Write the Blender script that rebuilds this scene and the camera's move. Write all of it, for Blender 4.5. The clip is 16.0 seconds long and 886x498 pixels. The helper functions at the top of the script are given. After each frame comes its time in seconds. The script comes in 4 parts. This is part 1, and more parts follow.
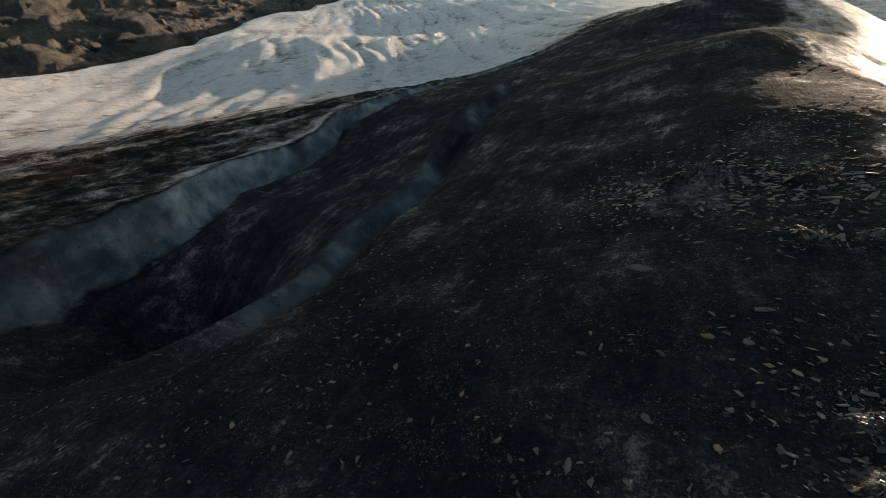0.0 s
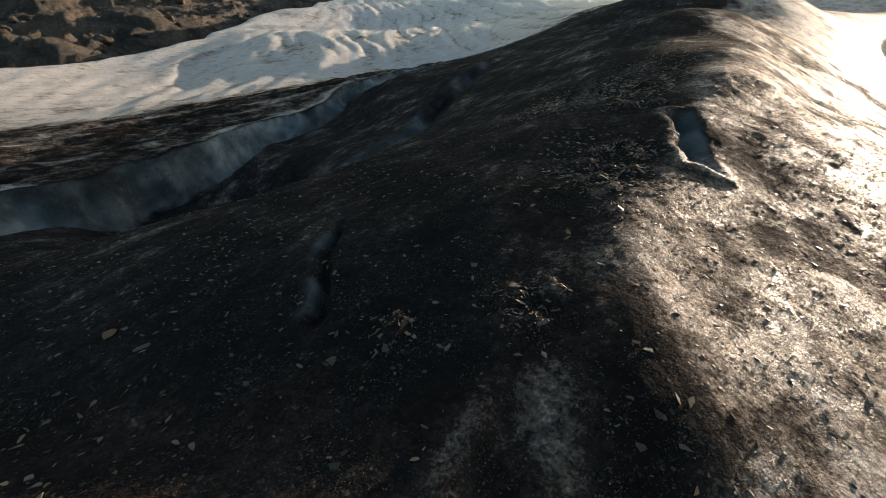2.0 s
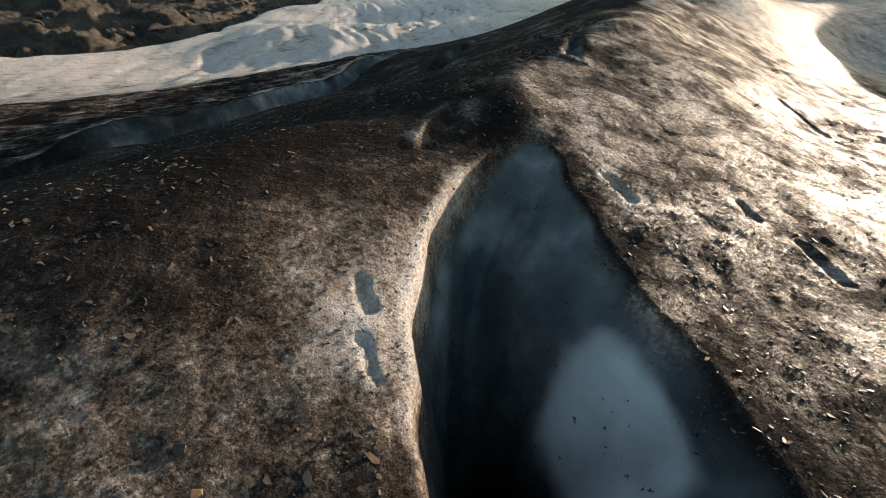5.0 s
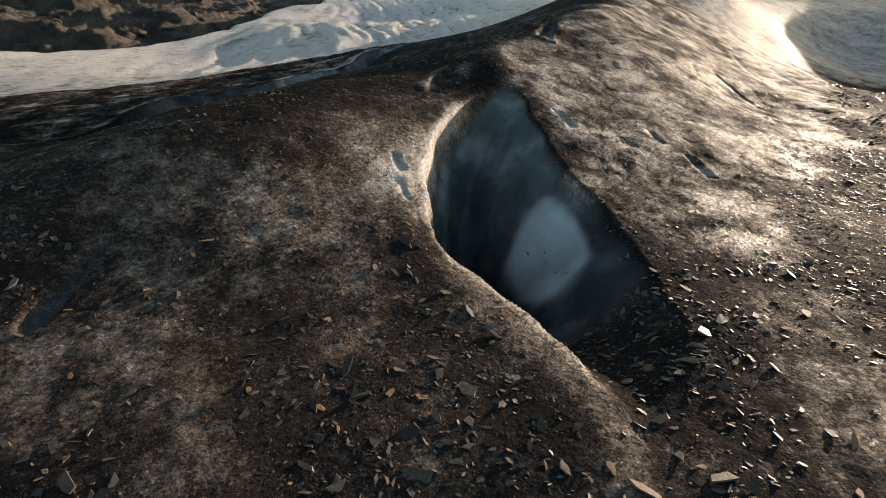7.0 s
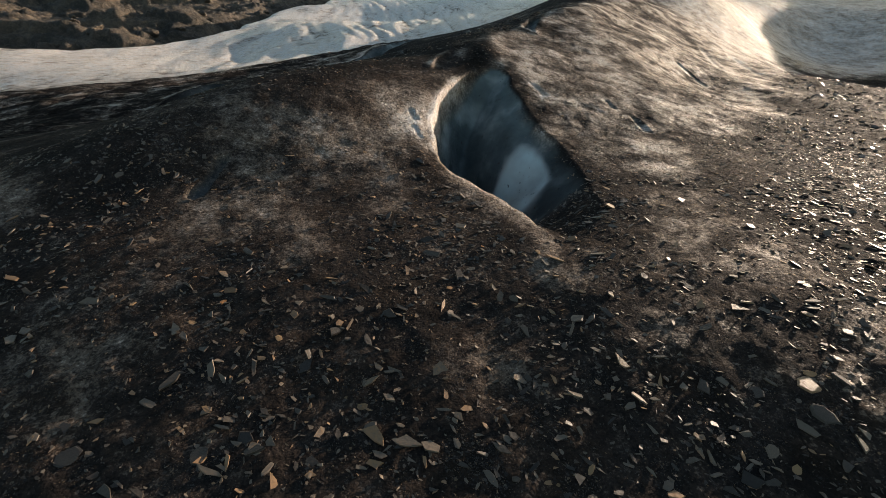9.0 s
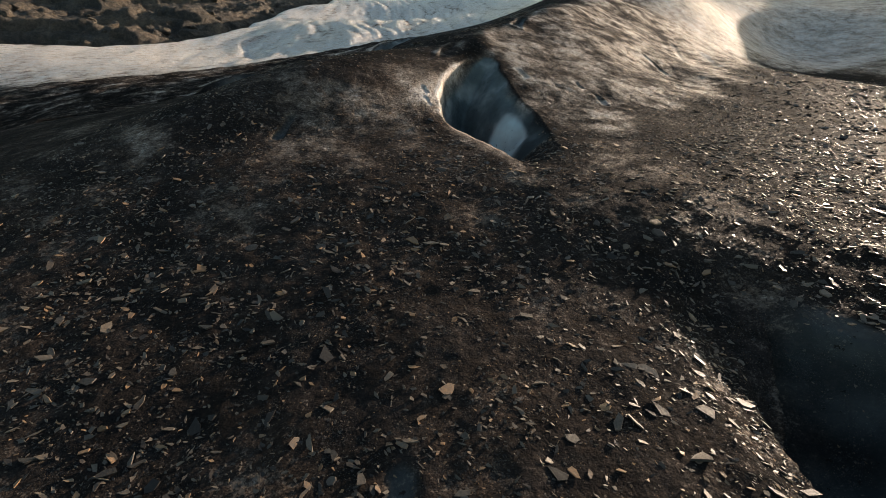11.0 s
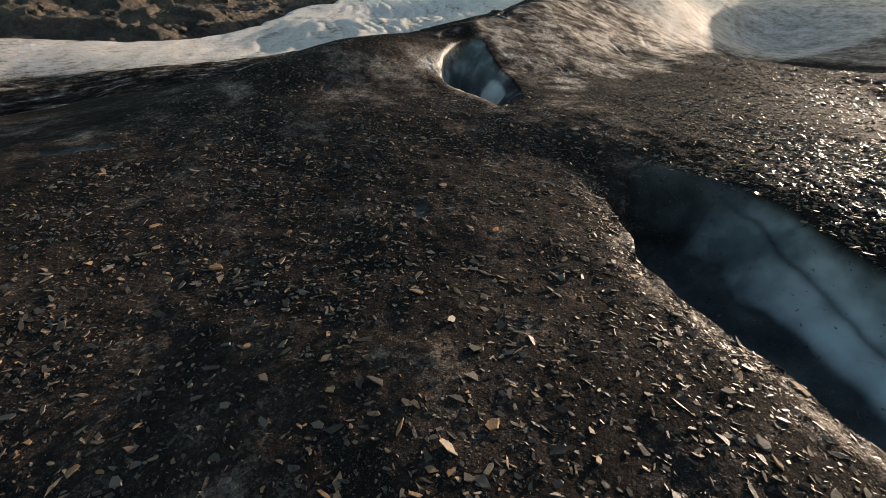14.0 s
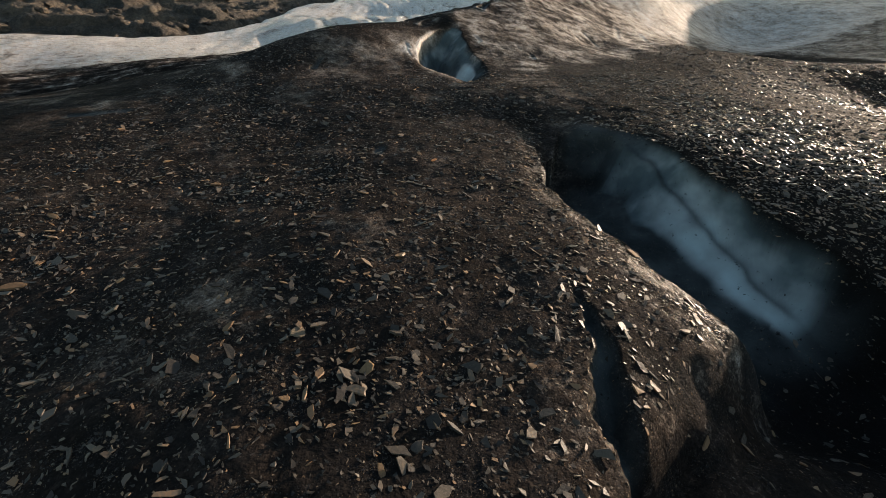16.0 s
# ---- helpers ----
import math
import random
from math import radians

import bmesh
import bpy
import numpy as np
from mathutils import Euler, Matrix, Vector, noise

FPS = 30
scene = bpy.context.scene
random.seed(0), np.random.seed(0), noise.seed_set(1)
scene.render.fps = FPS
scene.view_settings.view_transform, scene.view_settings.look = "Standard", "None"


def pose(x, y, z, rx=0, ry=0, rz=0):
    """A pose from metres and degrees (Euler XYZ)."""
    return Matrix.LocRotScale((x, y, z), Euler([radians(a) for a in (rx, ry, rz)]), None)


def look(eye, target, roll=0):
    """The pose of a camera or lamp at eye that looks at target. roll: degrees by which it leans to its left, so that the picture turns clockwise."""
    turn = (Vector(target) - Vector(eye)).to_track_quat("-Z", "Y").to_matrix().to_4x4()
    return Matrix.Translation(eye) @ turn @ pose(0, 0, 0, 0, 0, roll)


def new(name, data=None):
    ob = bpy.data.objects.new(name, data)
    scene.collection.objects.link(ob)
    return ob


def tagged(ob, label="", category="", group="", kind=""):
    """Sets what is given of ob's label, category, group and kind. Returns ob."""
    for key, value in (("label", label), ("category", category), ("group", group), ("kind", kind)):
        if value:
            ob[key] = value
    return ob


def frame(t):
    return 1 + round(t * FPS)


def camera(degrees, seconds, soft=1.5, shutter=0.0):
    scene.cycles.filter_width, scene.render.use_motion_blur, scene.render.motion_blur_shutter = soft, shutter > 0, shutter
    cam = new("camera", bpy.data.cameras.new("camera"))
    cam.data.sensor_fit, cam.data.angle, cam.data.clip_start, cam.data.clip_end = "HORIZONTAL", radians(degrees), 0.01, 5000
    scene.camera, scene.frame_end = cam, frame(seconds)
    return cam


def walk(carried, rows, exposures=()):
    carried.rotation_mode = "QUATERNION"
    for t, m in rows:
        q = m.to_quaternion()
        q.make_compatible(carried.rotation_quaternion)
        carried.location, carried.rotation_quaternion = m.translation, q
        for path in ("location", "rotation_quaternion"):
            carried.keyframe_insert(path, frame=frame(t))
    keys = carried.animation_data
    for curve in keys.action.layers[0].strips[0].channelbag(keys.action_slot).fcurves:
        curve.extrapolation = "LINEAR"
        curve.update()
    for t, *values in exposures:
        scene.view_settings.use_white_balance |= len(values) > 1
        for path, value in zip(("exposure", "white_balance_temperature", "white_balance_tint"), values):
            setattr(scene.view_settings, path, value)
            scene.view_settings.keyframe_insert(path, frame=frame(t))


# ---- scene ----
cam = camera(89.0, 16.0, soft=0.75)
PATH = [
    (0, 0.016, 0.006, 4.007, 56.96, -0.34, 0.09),
    (0.5, 0.130, -0.962, 3.965, 56.96, -0.33, 0.07),
    (1, 0.240, -1.935, 3.913, 56.95, -0.32, 0.05),
    (1.5, 0.358, -2.886, 3.900, 56.94, -0.29, 0.04),
    (2, 0.474, -3.846, 3.886, 56.90, -0.24, 0.04),
    (2.5, 0.557, -4.805, 3.858, 56.87, -0.17, 0.03),
    (3, 0.617, -5.780, 3.795, 56.85, -0.12, 0.02),
    (3.5, 0.657, -6.709, 3.743, 56.87, -0.08, 0.02),
    (4, 0.673, -7.597, 3.705, 56.89, -0.07, 0.01),
    (4.2, 0.674, -7.953, 3.689, 56.89, -0.06, 0.01),
    (6.3, 0.636, -11.478, 3.689, 57.00, -0.02, -0.08),
    (6.5, 0.632, -11.816, 3.706, 56.99, -0.01, -0.08),
    (7, 0.633, -12.621, 3.748, 57.00, 0.00, -0.08),
    (7.5, 0.633, -13.405, 3.813, 57.00, 0.04, -0.07),
    (8, 0.634, -14.176, 3.864, 57.02, 0.09, -0.04),
    (8.5, 0.615, -14.924, 3.893, 57.03, 0.13, -0.00),
    (9, 0.607, -15.690, 3.924, 57.04, 0.16, 0.02),
    (9.2, 0.604, -15.974, 3.944, 57.05, 0.16, 0.03),
    (11.3, 0.465, -19.761, 4.293, 56.99, 0.05, -0.02),
    (11.5, 0.452, -20.138, 4.318, 57.00, 0.06, -0.02),
    (12, 0.438, -21.044, 4.381, 57.03, 0.08, -0.03),
    (12.5, 0.430, -21.894, 4.436, 57.06, 0.13, -0.01),
    (13, 0.427, -22.692, 4.417, 57.08, 0.16, 0.04),
    (13.5, 0.458, -23.435, 4.380, 57.09, 0.18, 0.09),
    (14, 0.555, -24.130, 4.360, 57.09, 0.19, 0.14),
    (14.5, 0.757, -24.789, 4.346, 57.10, 0.19, 0.16),
    (15, 1.033, -25.416, 4.309, 57.10, 0.18, 0.18),
    (15.5, 1.315, -26.017, 4.254, 57.12, 0.18, 0.23),
    (16, 1.568, -26.555, 4.191, 57.14, 0.18, 0.28),
]
walk(cam, [(t, pose(x, y, z, rx, ry, rz)) for t, x, y, z, rx, ry, rz in PATH])

# ---------------------------------------------------------------- light
SUN_AZ, SUN_EL = 51.0, 5.3          # degrees to the right of +y, above the horizon
world = bpy.data.worlds.new("world")
scene.world = world
world.use_nodes = True
wn = world.node_tree.nodes
sky = wn.new("ShaderNodeTexSky")
sky.sky_type = "NISHITA"
sky.sun_disc = False
sky.sun_elevation = radians(SUN_EL)
sky.sun_rotation = radians(SUN_AZ)
sky.altitude = 600
world.node_tree.links.new(sky.outputs[0], wn["Background"].inputs[0])
wn["Background"].inputs[1].default_value = 0.15
sun_data = bpy.data.lights.new("sun", "SUN")
sun_data.energy, sun_data.angle, sun_data.color = 5.0, radians(0.53), (1.0, 0.797, 0.617)
sun = new("sun", sun_data)
sun_way = Vector((math.sin(radians(SUN_AZ)) * math.cos(radians(SUN_EL)), math.cos(radians(SUN_AZ)) * math.cos(radians(SUN_EL)), math.sin(radians(SUN_EL))))
sun.matrix_world = look(sun_way * 60, (0, 0, 0))
scene.view_settings.exposure = 0.87


# ---------------------------------------------------------------- noise on arrays
def lattice(ix, iy, seed):
    n = (ix.astype(np.int64) * 374761393 + iy.astype(np.int64) * 668265263 + seed * 974634877) & 0x7FFFFFFF
    n = ((n ^ (n >> 13)) * 1274126177) & 0x7FFFFFFF
    n = n ^ (n >> 16)
    return (n & 0xFFFF) / 65535.0 * 2 * np.pi


def noise2(x, y, seed=0):
    """Gradient noise, about -1 to 1."""
    ix, iy = np.floor(x), np.floor(y)
    fx, fy = x - ix, y - iy
    u, v = fx * fx * fx * (fx * (fx * 6 - 15) + 10), fy * fy * fy * (fy * (fy * 6 - 15) + 10)
    out = 0
    for dx in (0, 1):
        for dy in (0, 1):
            a = lattice(ix + dx, iy + dy, seed)
            g = np.cos(a) * (fx - dx) + np.sin(a) * (fy - dy)
            out = out + g * (u if dx else 1 - u) * (v if dy else 1 - v)
    return out * 1.5


def step(a, b, x):
    t = np.clip((x - a) / (b - a), 0, 1)
    return t * t * (3 - 2 * t)


def along(points, x, y):
    """Distance to a polyline, the same signed (positive to its left), and the way along it."""
    best, sign, way, run = np.full(x.shape, 1e9), np.ones(x.shape), np.zeros(x.shape), 0.0
    for (ax, ay), (bx, by) in zip(points, points[1:]):
        ex, ey = bx - ax, by - ay
        ll = math.hypot(ex, ey)
        t = np.clip(((x - ax) * ex + (y - ay) * ey) / ll**2, 0, 1)
        d = np.hypot(x - ax - t * ex, y - ay - t * ey)
        near = d < best
        best = np.where(near, d, best)
        sign = np.where(near, np.sign(ex * (y - ay) - ey * (x - ax)), sign)
        way = np.where(near, run + t * ll, way)
        run += ll
    return best, best * sign, way


def inside(points, x, y):
    hit = np.zeros(x.shape, bool)
    for (ax, ay), (bx, by) in zip(points, points[1:] + points[:1]):
        cross = ((ay > y) != (by > y)) & (x < (bx - ax) * (y - ay) / ((by - ay) or 1e-9) + ax)
        hit ^= cross
    return hit


# ---------------------------------------------------------------- the lie of the land
# Broad rises and hollows: x, y, radius, height.
LEVEL = 0.573
VALLEY = [
    (-30, 120, 45, -2.89),
    (48, 0, 20, -3.61),
    (-60, 12, 20, -3.32),
    (-24, 36, 20, -5.17),
    (-60, 48, 20, -3.53),
    (-48, 72, 20, -3.77),
    (0, 72, 20, -2.82),
    (-12, 72, 20, -2.54),
    (-30, -18, 9, -2.02),
    (24, -6, 9, -1.97),
    (-24, 0, 9, -3.13),
    (-12, 12, 9, -1.52),
    (-36, 12, 9, -2.66),
    (24, 12, 9, -2.38),
    (-24, 18, 9, -1.25),
    (0, 24, 9, -0.64),
    (30, 24, 9, -3.15),
    (18, 24, 9, 2.08),
    (19, 28, 8, 0.90),
    (12, 30, 9, 0.17),
    (-12, 30, 9, -1.04),
    (0, 36, 9, -1.68),
    (0, 42, 9, -2.73),
    (36, 42, 9, -1.96),
    (24, 42, 9, 1.00),
    (-26, 92, 26, -2.50),
]
FLANKS = [
    (-14, -7, 4.5, -0.43),
    (10, -4, 4.5, -0.53),
    (1, -1, 4.5, 1.21),
    (-11, 2, 4.5, -0.95),
    (7, 5, 4.5, 1.86),
    (13, 5, 4.5, -0.60),
    (7, 11, 4.5, 0.67),
    (-2, 11, 4.5, -0.52),
    (10, 14, 4.5, 1.63),
    (-5, 14, 4.5, -0.99),
]
HUMMOCKS = [
    (0, -25, 2.6, 0.30),
    (8, -23, 2.6, -0.82),
    (0, -21, 2.6, 0.35),
    (-6, -21, 2.6, 0.29),
    (2, -17, 2.6, 0.26),
    (8, -17, 2.6, 0.13),
    (4, -15, 2.6, -0.48),
    (4, -13, 2.6, 0.41),
    (-2, -11, 2.6, 0.27),
    (-6, -9, 2.6, 0.33),
    (-4, -7, 2.6, 0.84),
    (4, -7, 2.6, -0.09),
    (-2, -5, 2.6, 0.71),
    (4, -5, 2.6, -0.17),
    (-8, -1, 2.6, 0.10),
    (10, 1, 2.6, -0.75),
    (2, 3, 2.6, 0.18),
    (-2, 3, 2.6, 0.13),
    (1.2, 5.6, 2.8, -0.16),
    (8, 5, 2.6, -0.97),
    (-6, 7, 2.6, -3.27),
    (1.9, 3.6, 2.2, 0.25),
    (-0.6, 3.4, 2.2, -0.09),
    (8.6, 4.7, 2.2, 0.24),
    (9.8, 10.8, 2.2, -0.19),
    (5.6, 17.4, 2.2, -0.12),
    (-1.2, 9.3, 2.2, -0.18),
    (9.4, -1.4, 2.2, 0.23),
    (-3.2, -8.8, 2.2, -0.30),
    (6.2, -16, 2.2, 0.19),
    (5.3, -22.2, 2.2, -0.11),
    (3.2, -22, 1.4, 0.16),
    (0.3, -5.8, 2.2, -0.10),
    (6.3, 6.8, 1.9, 0.20),
]
# The moulin on the ridge: its sharp western lip and its sloping eastern one, north to south.
MOULIN_WEST = [(1.85, -2.87), (1.55, -3.05), (1.22, -3.48), (0.9, -3.9), (0.68, -4.4), (0.53, -4.87), (0.43, -5.5), (0.37, -6.2), (0.39, -6.95), (0.52, -7.65), (0.8, -8.1), (1.2, -8.55), (1.6, -9.1), (1.9, -9.62), (2.05, -10.1), (2.15, -10.7)]
MOULIN_EAST = [(1.85, -2.87), (2.15, -2.92), (2.36, -3.35), (2.47, -4.15), (2.62, -4.85), (2.84, -5.5), (3.05, -6.1), (3.2, -6.7), (3.25, -7.5), (3.25, -8.25), (3.2, -8.95), (3.22, -9.5), (3.1, -10.2), (2.7, -10.7), (2.15, -10.7)]
# The gully beside the path, its western and eastern lips.
GULLY_WEST = [(4.1, -14.35), (3.85, -14.9), (3.68, -16.3), (3.57, -17.7), (3.5, -18.6), (3.65, -19.3), (4.05, -20.1), (4.45, -20.75), (4.8, -21.45), (5.17, -21.95), (5.25, -22.25), (4.88, -22.6), (4.3, -22.82), (3.92, -23.2), (3.6, -23.55), (3.2, -24.1), (3.06, -24.4), (2.9, -26.2)]
GULLY_EAST = [(4.1, -14.35), (4.75, -14.25), (5.3, -14.75), (5.8, -15.4), (6.3, -16.2), (6.55, -17.2), (6.65, -18.0), (6.92, -18.9), (7.35, -19.95), (7.75, -20.45), (8.3, -21.6), (9.0, -23.4), (9.6, -26.2)]
RILL = [(3.2, -21.95), (3.23, -22.4), (3.25, -22.75), (3.27, -23.05), (3.22, -23.5), (3.2, -23.85), (3.25, -24.2)]
SINK = [(3.75, 2.9), (3.6, 2.2), (3.35, 1.6), (3.28, 1.05), (3.62, 0.86), (3.85, 1.4), (4.05, 2.1), (4.2, 2.8)]
# Crevasses down the shaded flank, each with a steep wall on its far side.
CREVASSE_A = [(-12.5, 2.0), (-10.4, 5.2), (-9.2, 7.1), (-8.55, 8.5), (-7.95, 9.9), (-7.35, 11.3), (-6.9, 13.2), (-6.0, 15.0), (-4.7, 16.8), (-3.6, 18.9), (-1.6, 22.0), (2.0, 25.8), (8.0, 30.0)]
CREVASSE_B = [(-3.6, 2.6), (-2.5, 4.6), (-1.9, 7.0), (-0.9, 9.6), (0.3, 12.6), (1.8, 16.5), (3.4, 21.0)]
ICE_EDGE = [(-60.0, 8.0), (-36.0, 13.5), (-24.0, 16.6), (-18.5, 18.0), (-14.3, 19.0), (-10.5, 21.5), (-6.7, 23.2), (-2.6, 26.0), (2.1, 28.0), (12.0, 40.0), (30.0, 70.0)]
ICE_MARGIN = [(-110.0, 8.0), (-66.0, 20.0), (-46.0, 28.0), (-37.0, 33.0), (-32.5, 41.5), (-29.5, 48.5), (-29.5, 55.0), (-30.5, 64.0), (-30.0, 76.0), (-26.0, 90.0), (-26.0, 105.0), (-15.0, 135.0), (10.0, 180.0)]
PALE_EDGE = [(2.2, -12.0), (3.3, -9.5), (5.3, -7.5), (7.3, -5.6), (10.2, -2.9), (14.0, 2.0), (17.6, 7.8), (23.0, 13.0), (40.0, 20.0)]
BOWL = [(16.5, 9.0), (20.5, 14.0), (25.0, 16.5), (29.0, 15.5), (31.0, 11.0), (32.0, 6.0), (36.0, -6.0)]
CREST = [(0.9, -4.2), (1.75, -2.9), (1.85, -2.4), (1.95, -1.6), (2.15, -0.6), (2.45, 0.2), (3.2, 0.9), (3.8, 1.8), (4.6, 3.4), (6.0, 5.4), (8.0, 9.0), (8.9, 11.5), (15.0, 23.0), (22.0, 34.0)]
SCARP = [(0.22, -3.65), (0.45, -2.9), (0.62, -2.4), (0.88, -1.85)]
LIP_SOUTH = [(0.75, -8.15), (1.3, -8.95), (1.7, -9.7), (2.0, -10.5), (2.0, -11.4)]
SLOT = [(-0.7, 0.85), (-0.7, 0.3), (-0.68, -0.12), (-0.56, -0.65), (-0.5, -1.4)]
STEP = [(-18.6, 29.5), (-20.3, 33.2), (-22.7, 38.2), (-24.2, 43.0), (-22.6, 46.8), (-18.5, 49.3), (-10.0, 52.0)]
# Small heaps of shale that catch the sun along the edge of the shade: x, y, radius, height.
HEAPS = [
    (2.18, 1.21, 0.16, 0.10), (2.42, 1.56, 0.13, 0.09), (2.77, 1.78, 0.11, 0.08), (2.80, 1.42, 0.14, 0.09),
    (2.77, 1.20, 0.12, 0.08), (2.37, 0.95, 0.13, 0.08), (2.60, 0.82, 0.10, 0.07), (1.97, 0.58, 0.11, 0.07),
    (2.16, 0.67, 0.12, 0.07), (2.23, 0.40, 0.13, 0.06), (2.05, 0.35, 0.12, 0.06), (3.36, 5.50, 0.30, 0.26),
    (3.88, 3.39, 0.14, 0.10), (3.41, 3.52, 0.20, 0.12), (4.32, 4.81, 0.18, 0.14), (2.08, -0.10, 0.12, 0.06),
    (0.97, -1.22, 0.14, 0.10), (1.03, -1.52, 0.14, 0.09), (1.25, -1.16, 0.13, 0.08), (0.11, -1.47, 0.14, 0.08),
]
# Small water-worn hollows and grooves: both ends, half width, depth.
PITS = [
    (2.97, -3.55, 3.17, -3.95, 0.09, 0.035),
    (4.93, -3.53, 5.05, -3.80, 0.08, 0.03),
    (5.47, -4.25, 5.54, -4.95, 0.11, 0.045),
    (-0.08, -6.00, 0.02, -6.28, 0.07, 0.03),
    (0.00, -6.60, 0.15, -6.92, 0.05, 0.03),
    (-3.10, -8.50, -3.20, -9.50, 0.10, 0.10),
    (0.15, -17.15, 0.15, -17.50, 0.13, 0.04),
    (-8.90, -14.00, -7.60, -13.70, 0.25, 0.04),
    (9.70, 2.95, 10.35, 1.80, 0.14, 0.03),
    (15.60, 9.30, 15.10, 6.10, 0.24, 0.06),
    (10.30, 0.40, 9.35, -1.70, 0.14, 0.03),
    (13.70, 8.90, 12.60, 5.00, 0.22, 0.05),
]


def land(x, y):
    """The height of the ground, how dirty it is with painted shade added, and how far clear blue ice shows."""
    x, y = np.asarray(x, float), np.asarray(y, float)
    z = np.full(x.shape, LEVEL)
    for cx, cy, r, h in VALLEY + FLANKS + HUMMOCKS:
        z += h * np.exp(-((x - cx) ** 2 + (y - cy) ** 2) / r**2)
    far = np.hypot(x - 1, y + 10)
    z += 0.0012 * np.maximum(far - 110, 0) ** 1.35
    edge, q, _ = along(ICE_EDGE, x, y)
    white = step(-0.6, 1.8, q + 0.9 * noise2(x * 0.22, y * 0.22, 5))
    # the last term darkens the near slope in place of the crest's shade
    dirt_and_shade = 0.91 + 0.14 * noise2(x * 0.8 + 0.3 * y, y * 0.5, 10) + 0.05 * np.exp(-(((x - 0.3) / 2.6) ** 2 + ((y - 1.0) / 4.0) ** 2))
    blue, clear = np.zeros(x.shape), np.zeros(x.shape)
    _, qc, _ = along(CREST, x, y)
    z += 0.20 * np.exp(-((qc + 0.4) / 0.9) ** 2) * step(3, 5, y) * step(14, 9, y)
    z += (0.13 * np.exp(-((qc - 0.10) / 0.55) ** 2) - 0.15 * np.exp(-((qc - 3.4) / 1.9) ** 2)) * step(-3, -2, y) * step(6, 4, y)
    qc = qc + 0.8 * noise2(x * 0.3, y * 0.3, 8)
    shady = step(0.0, 1.2, qc) * step(-4.5, -2.5, y)
    dirt_and_shade = dirt_and_shade - 0.05 * shady * step(3, 8, y) - 0.07 * step(-15, -12, y) * step(-7, -9.5, y) * step(1.0, -1.0, x)
    # beyond its margin the ice falls away to the foot of the hillside
    _, qm, _ = along(ICE_MARGIN, x, y)
    qm = qm + 1.2 * noise2(x * 0.12, y * 0.12, 6)
    z -= 5.0 * step(-1.0, 4.0, qm) + 0.05 * step(-6.0, 0.0, qm)
    # broad corrections; the hills from x = 64 on are added to shade the bowl
    for cx, cy, r, h in ((48, 98, 36, -4.0), (-31, 58, 9, -0.9), (-2, 112, 22, -1.6), (64, 66, 18, 3.5), (26, 27, 4, 0.7), (30, 31, 4.5, 1.3), (36, 37, 5.5, 1.3), (21, 6, 4, 0.3), (26, 3, 4.5, 0.4), (31, 0, 5, 0.5), (68, 44, 18, 2.2), (78, 20, 20, 0.6), (6, 52, 10, -1.2), (-11, 49, 6, -0.35)):
        z += h * np.exp(-((x - cx) ** 2 + (y - cy) ** 2) / r**2)
    # the long bright mound and the step in the far ice
    mu, mv = 0.80 * (x + 24) + 0.60 * (y - 86), -0.60 * (x + 24) + 0.80 * (y - 86)
    mound = np.exp(-((mu / 20) ** 2 + (mv / 8) ** 2))
    z += 1.5 * mound * (1 + 0.08 * noise2(mu * 0.14, mv * 0.2, 28))
    bite = np.exp(-((mu + 10) / 5.5) ** 2 - ((mv + 13.5 + 0.6 * noise2(mu * 0.3, mv * 0.3, 27)) / 1.7) ** 2)
    z -= 0.9 * bite
    _, qs, ws = along(STEP, x, y)
    trough = (1 - step(15, 26, ws)) * step(0, 6, ws)
    z -= 0.32 * trough * np.where(qs < 0, np.exp(np.minimum(qs, 0) / 1.1), step(0.8, 0.0, qs))
    # pale ice round the moulin and over the ridge's sunny side, with sunlight painted in
    _, qp, _ = along(PALE_EDGE, x, y)
    qp = qp + 0.9 * noise2(x * 0.35, y * 0.35, 7)
    pale = step(-0.3, 0.9, qp) * step(0.4, -0.2, qc) * step(-9.5, -7.0, y + 0.6 * x - 3)
    # west bank: stronger sunlight put into the colour
    pale = np.maximum(pale, 1.05 * np.exp(-(((x - 0.05) / 1.15) ** 2 + ((y + 5.9) / 2.0) ** 2)))
    pale = np.maximum(pale, 0.34 * np.exp(-(((x - 4.7) / 1.6) ** 2 + ((y + 12.4) / 1.5) ** 2)))
    pale = np.maximum(pale, 0.70 * np.exp(-(((x - 4.3) / 1.6) ** 2 + ((y + 10.3) / 1.7) ** 2)))
    pale = np.maximum(pale, 0.75 * np.exp(-((along(LIP_SOUTH, x, y)[0] / 0.38) ** 2)))
    # the bank further southwest, its sunlight likewise painted paler
    pale = np.maximum(pale, 0.74 * np.exp(-(((x + 1.7) / 2.2) ** 2 + ((y + 7.8) / 1.5) ** 2)))
    pale = np.maximum(pale, 0.30 * np.exp(-(((x - 1.2) / 0.5) ** 2 + ((y + 12.0) / 2.2) ** 2)))
    # crust east of the gully, the glints of its wet debris painted as pale clumps
    crust = np.exp(-(((x - 9.3) / 2.1) ** 2 + ((y + 16.6) / 2.6) ** 2))
    pale = np.maximum(pale, 1.25 * crust * step(0.05, 0.35, noise2(x * 2.6, y * 2.6, 15) + 0.8 * noise2(x * 6.5, y * 6.5, 16)))
    pale = np.maximum(pale, 0.42 * np.exp(-(((x - 2.75) / 0.5) ** 2 + ((y + 23.5) / 1.2) ** 2)))
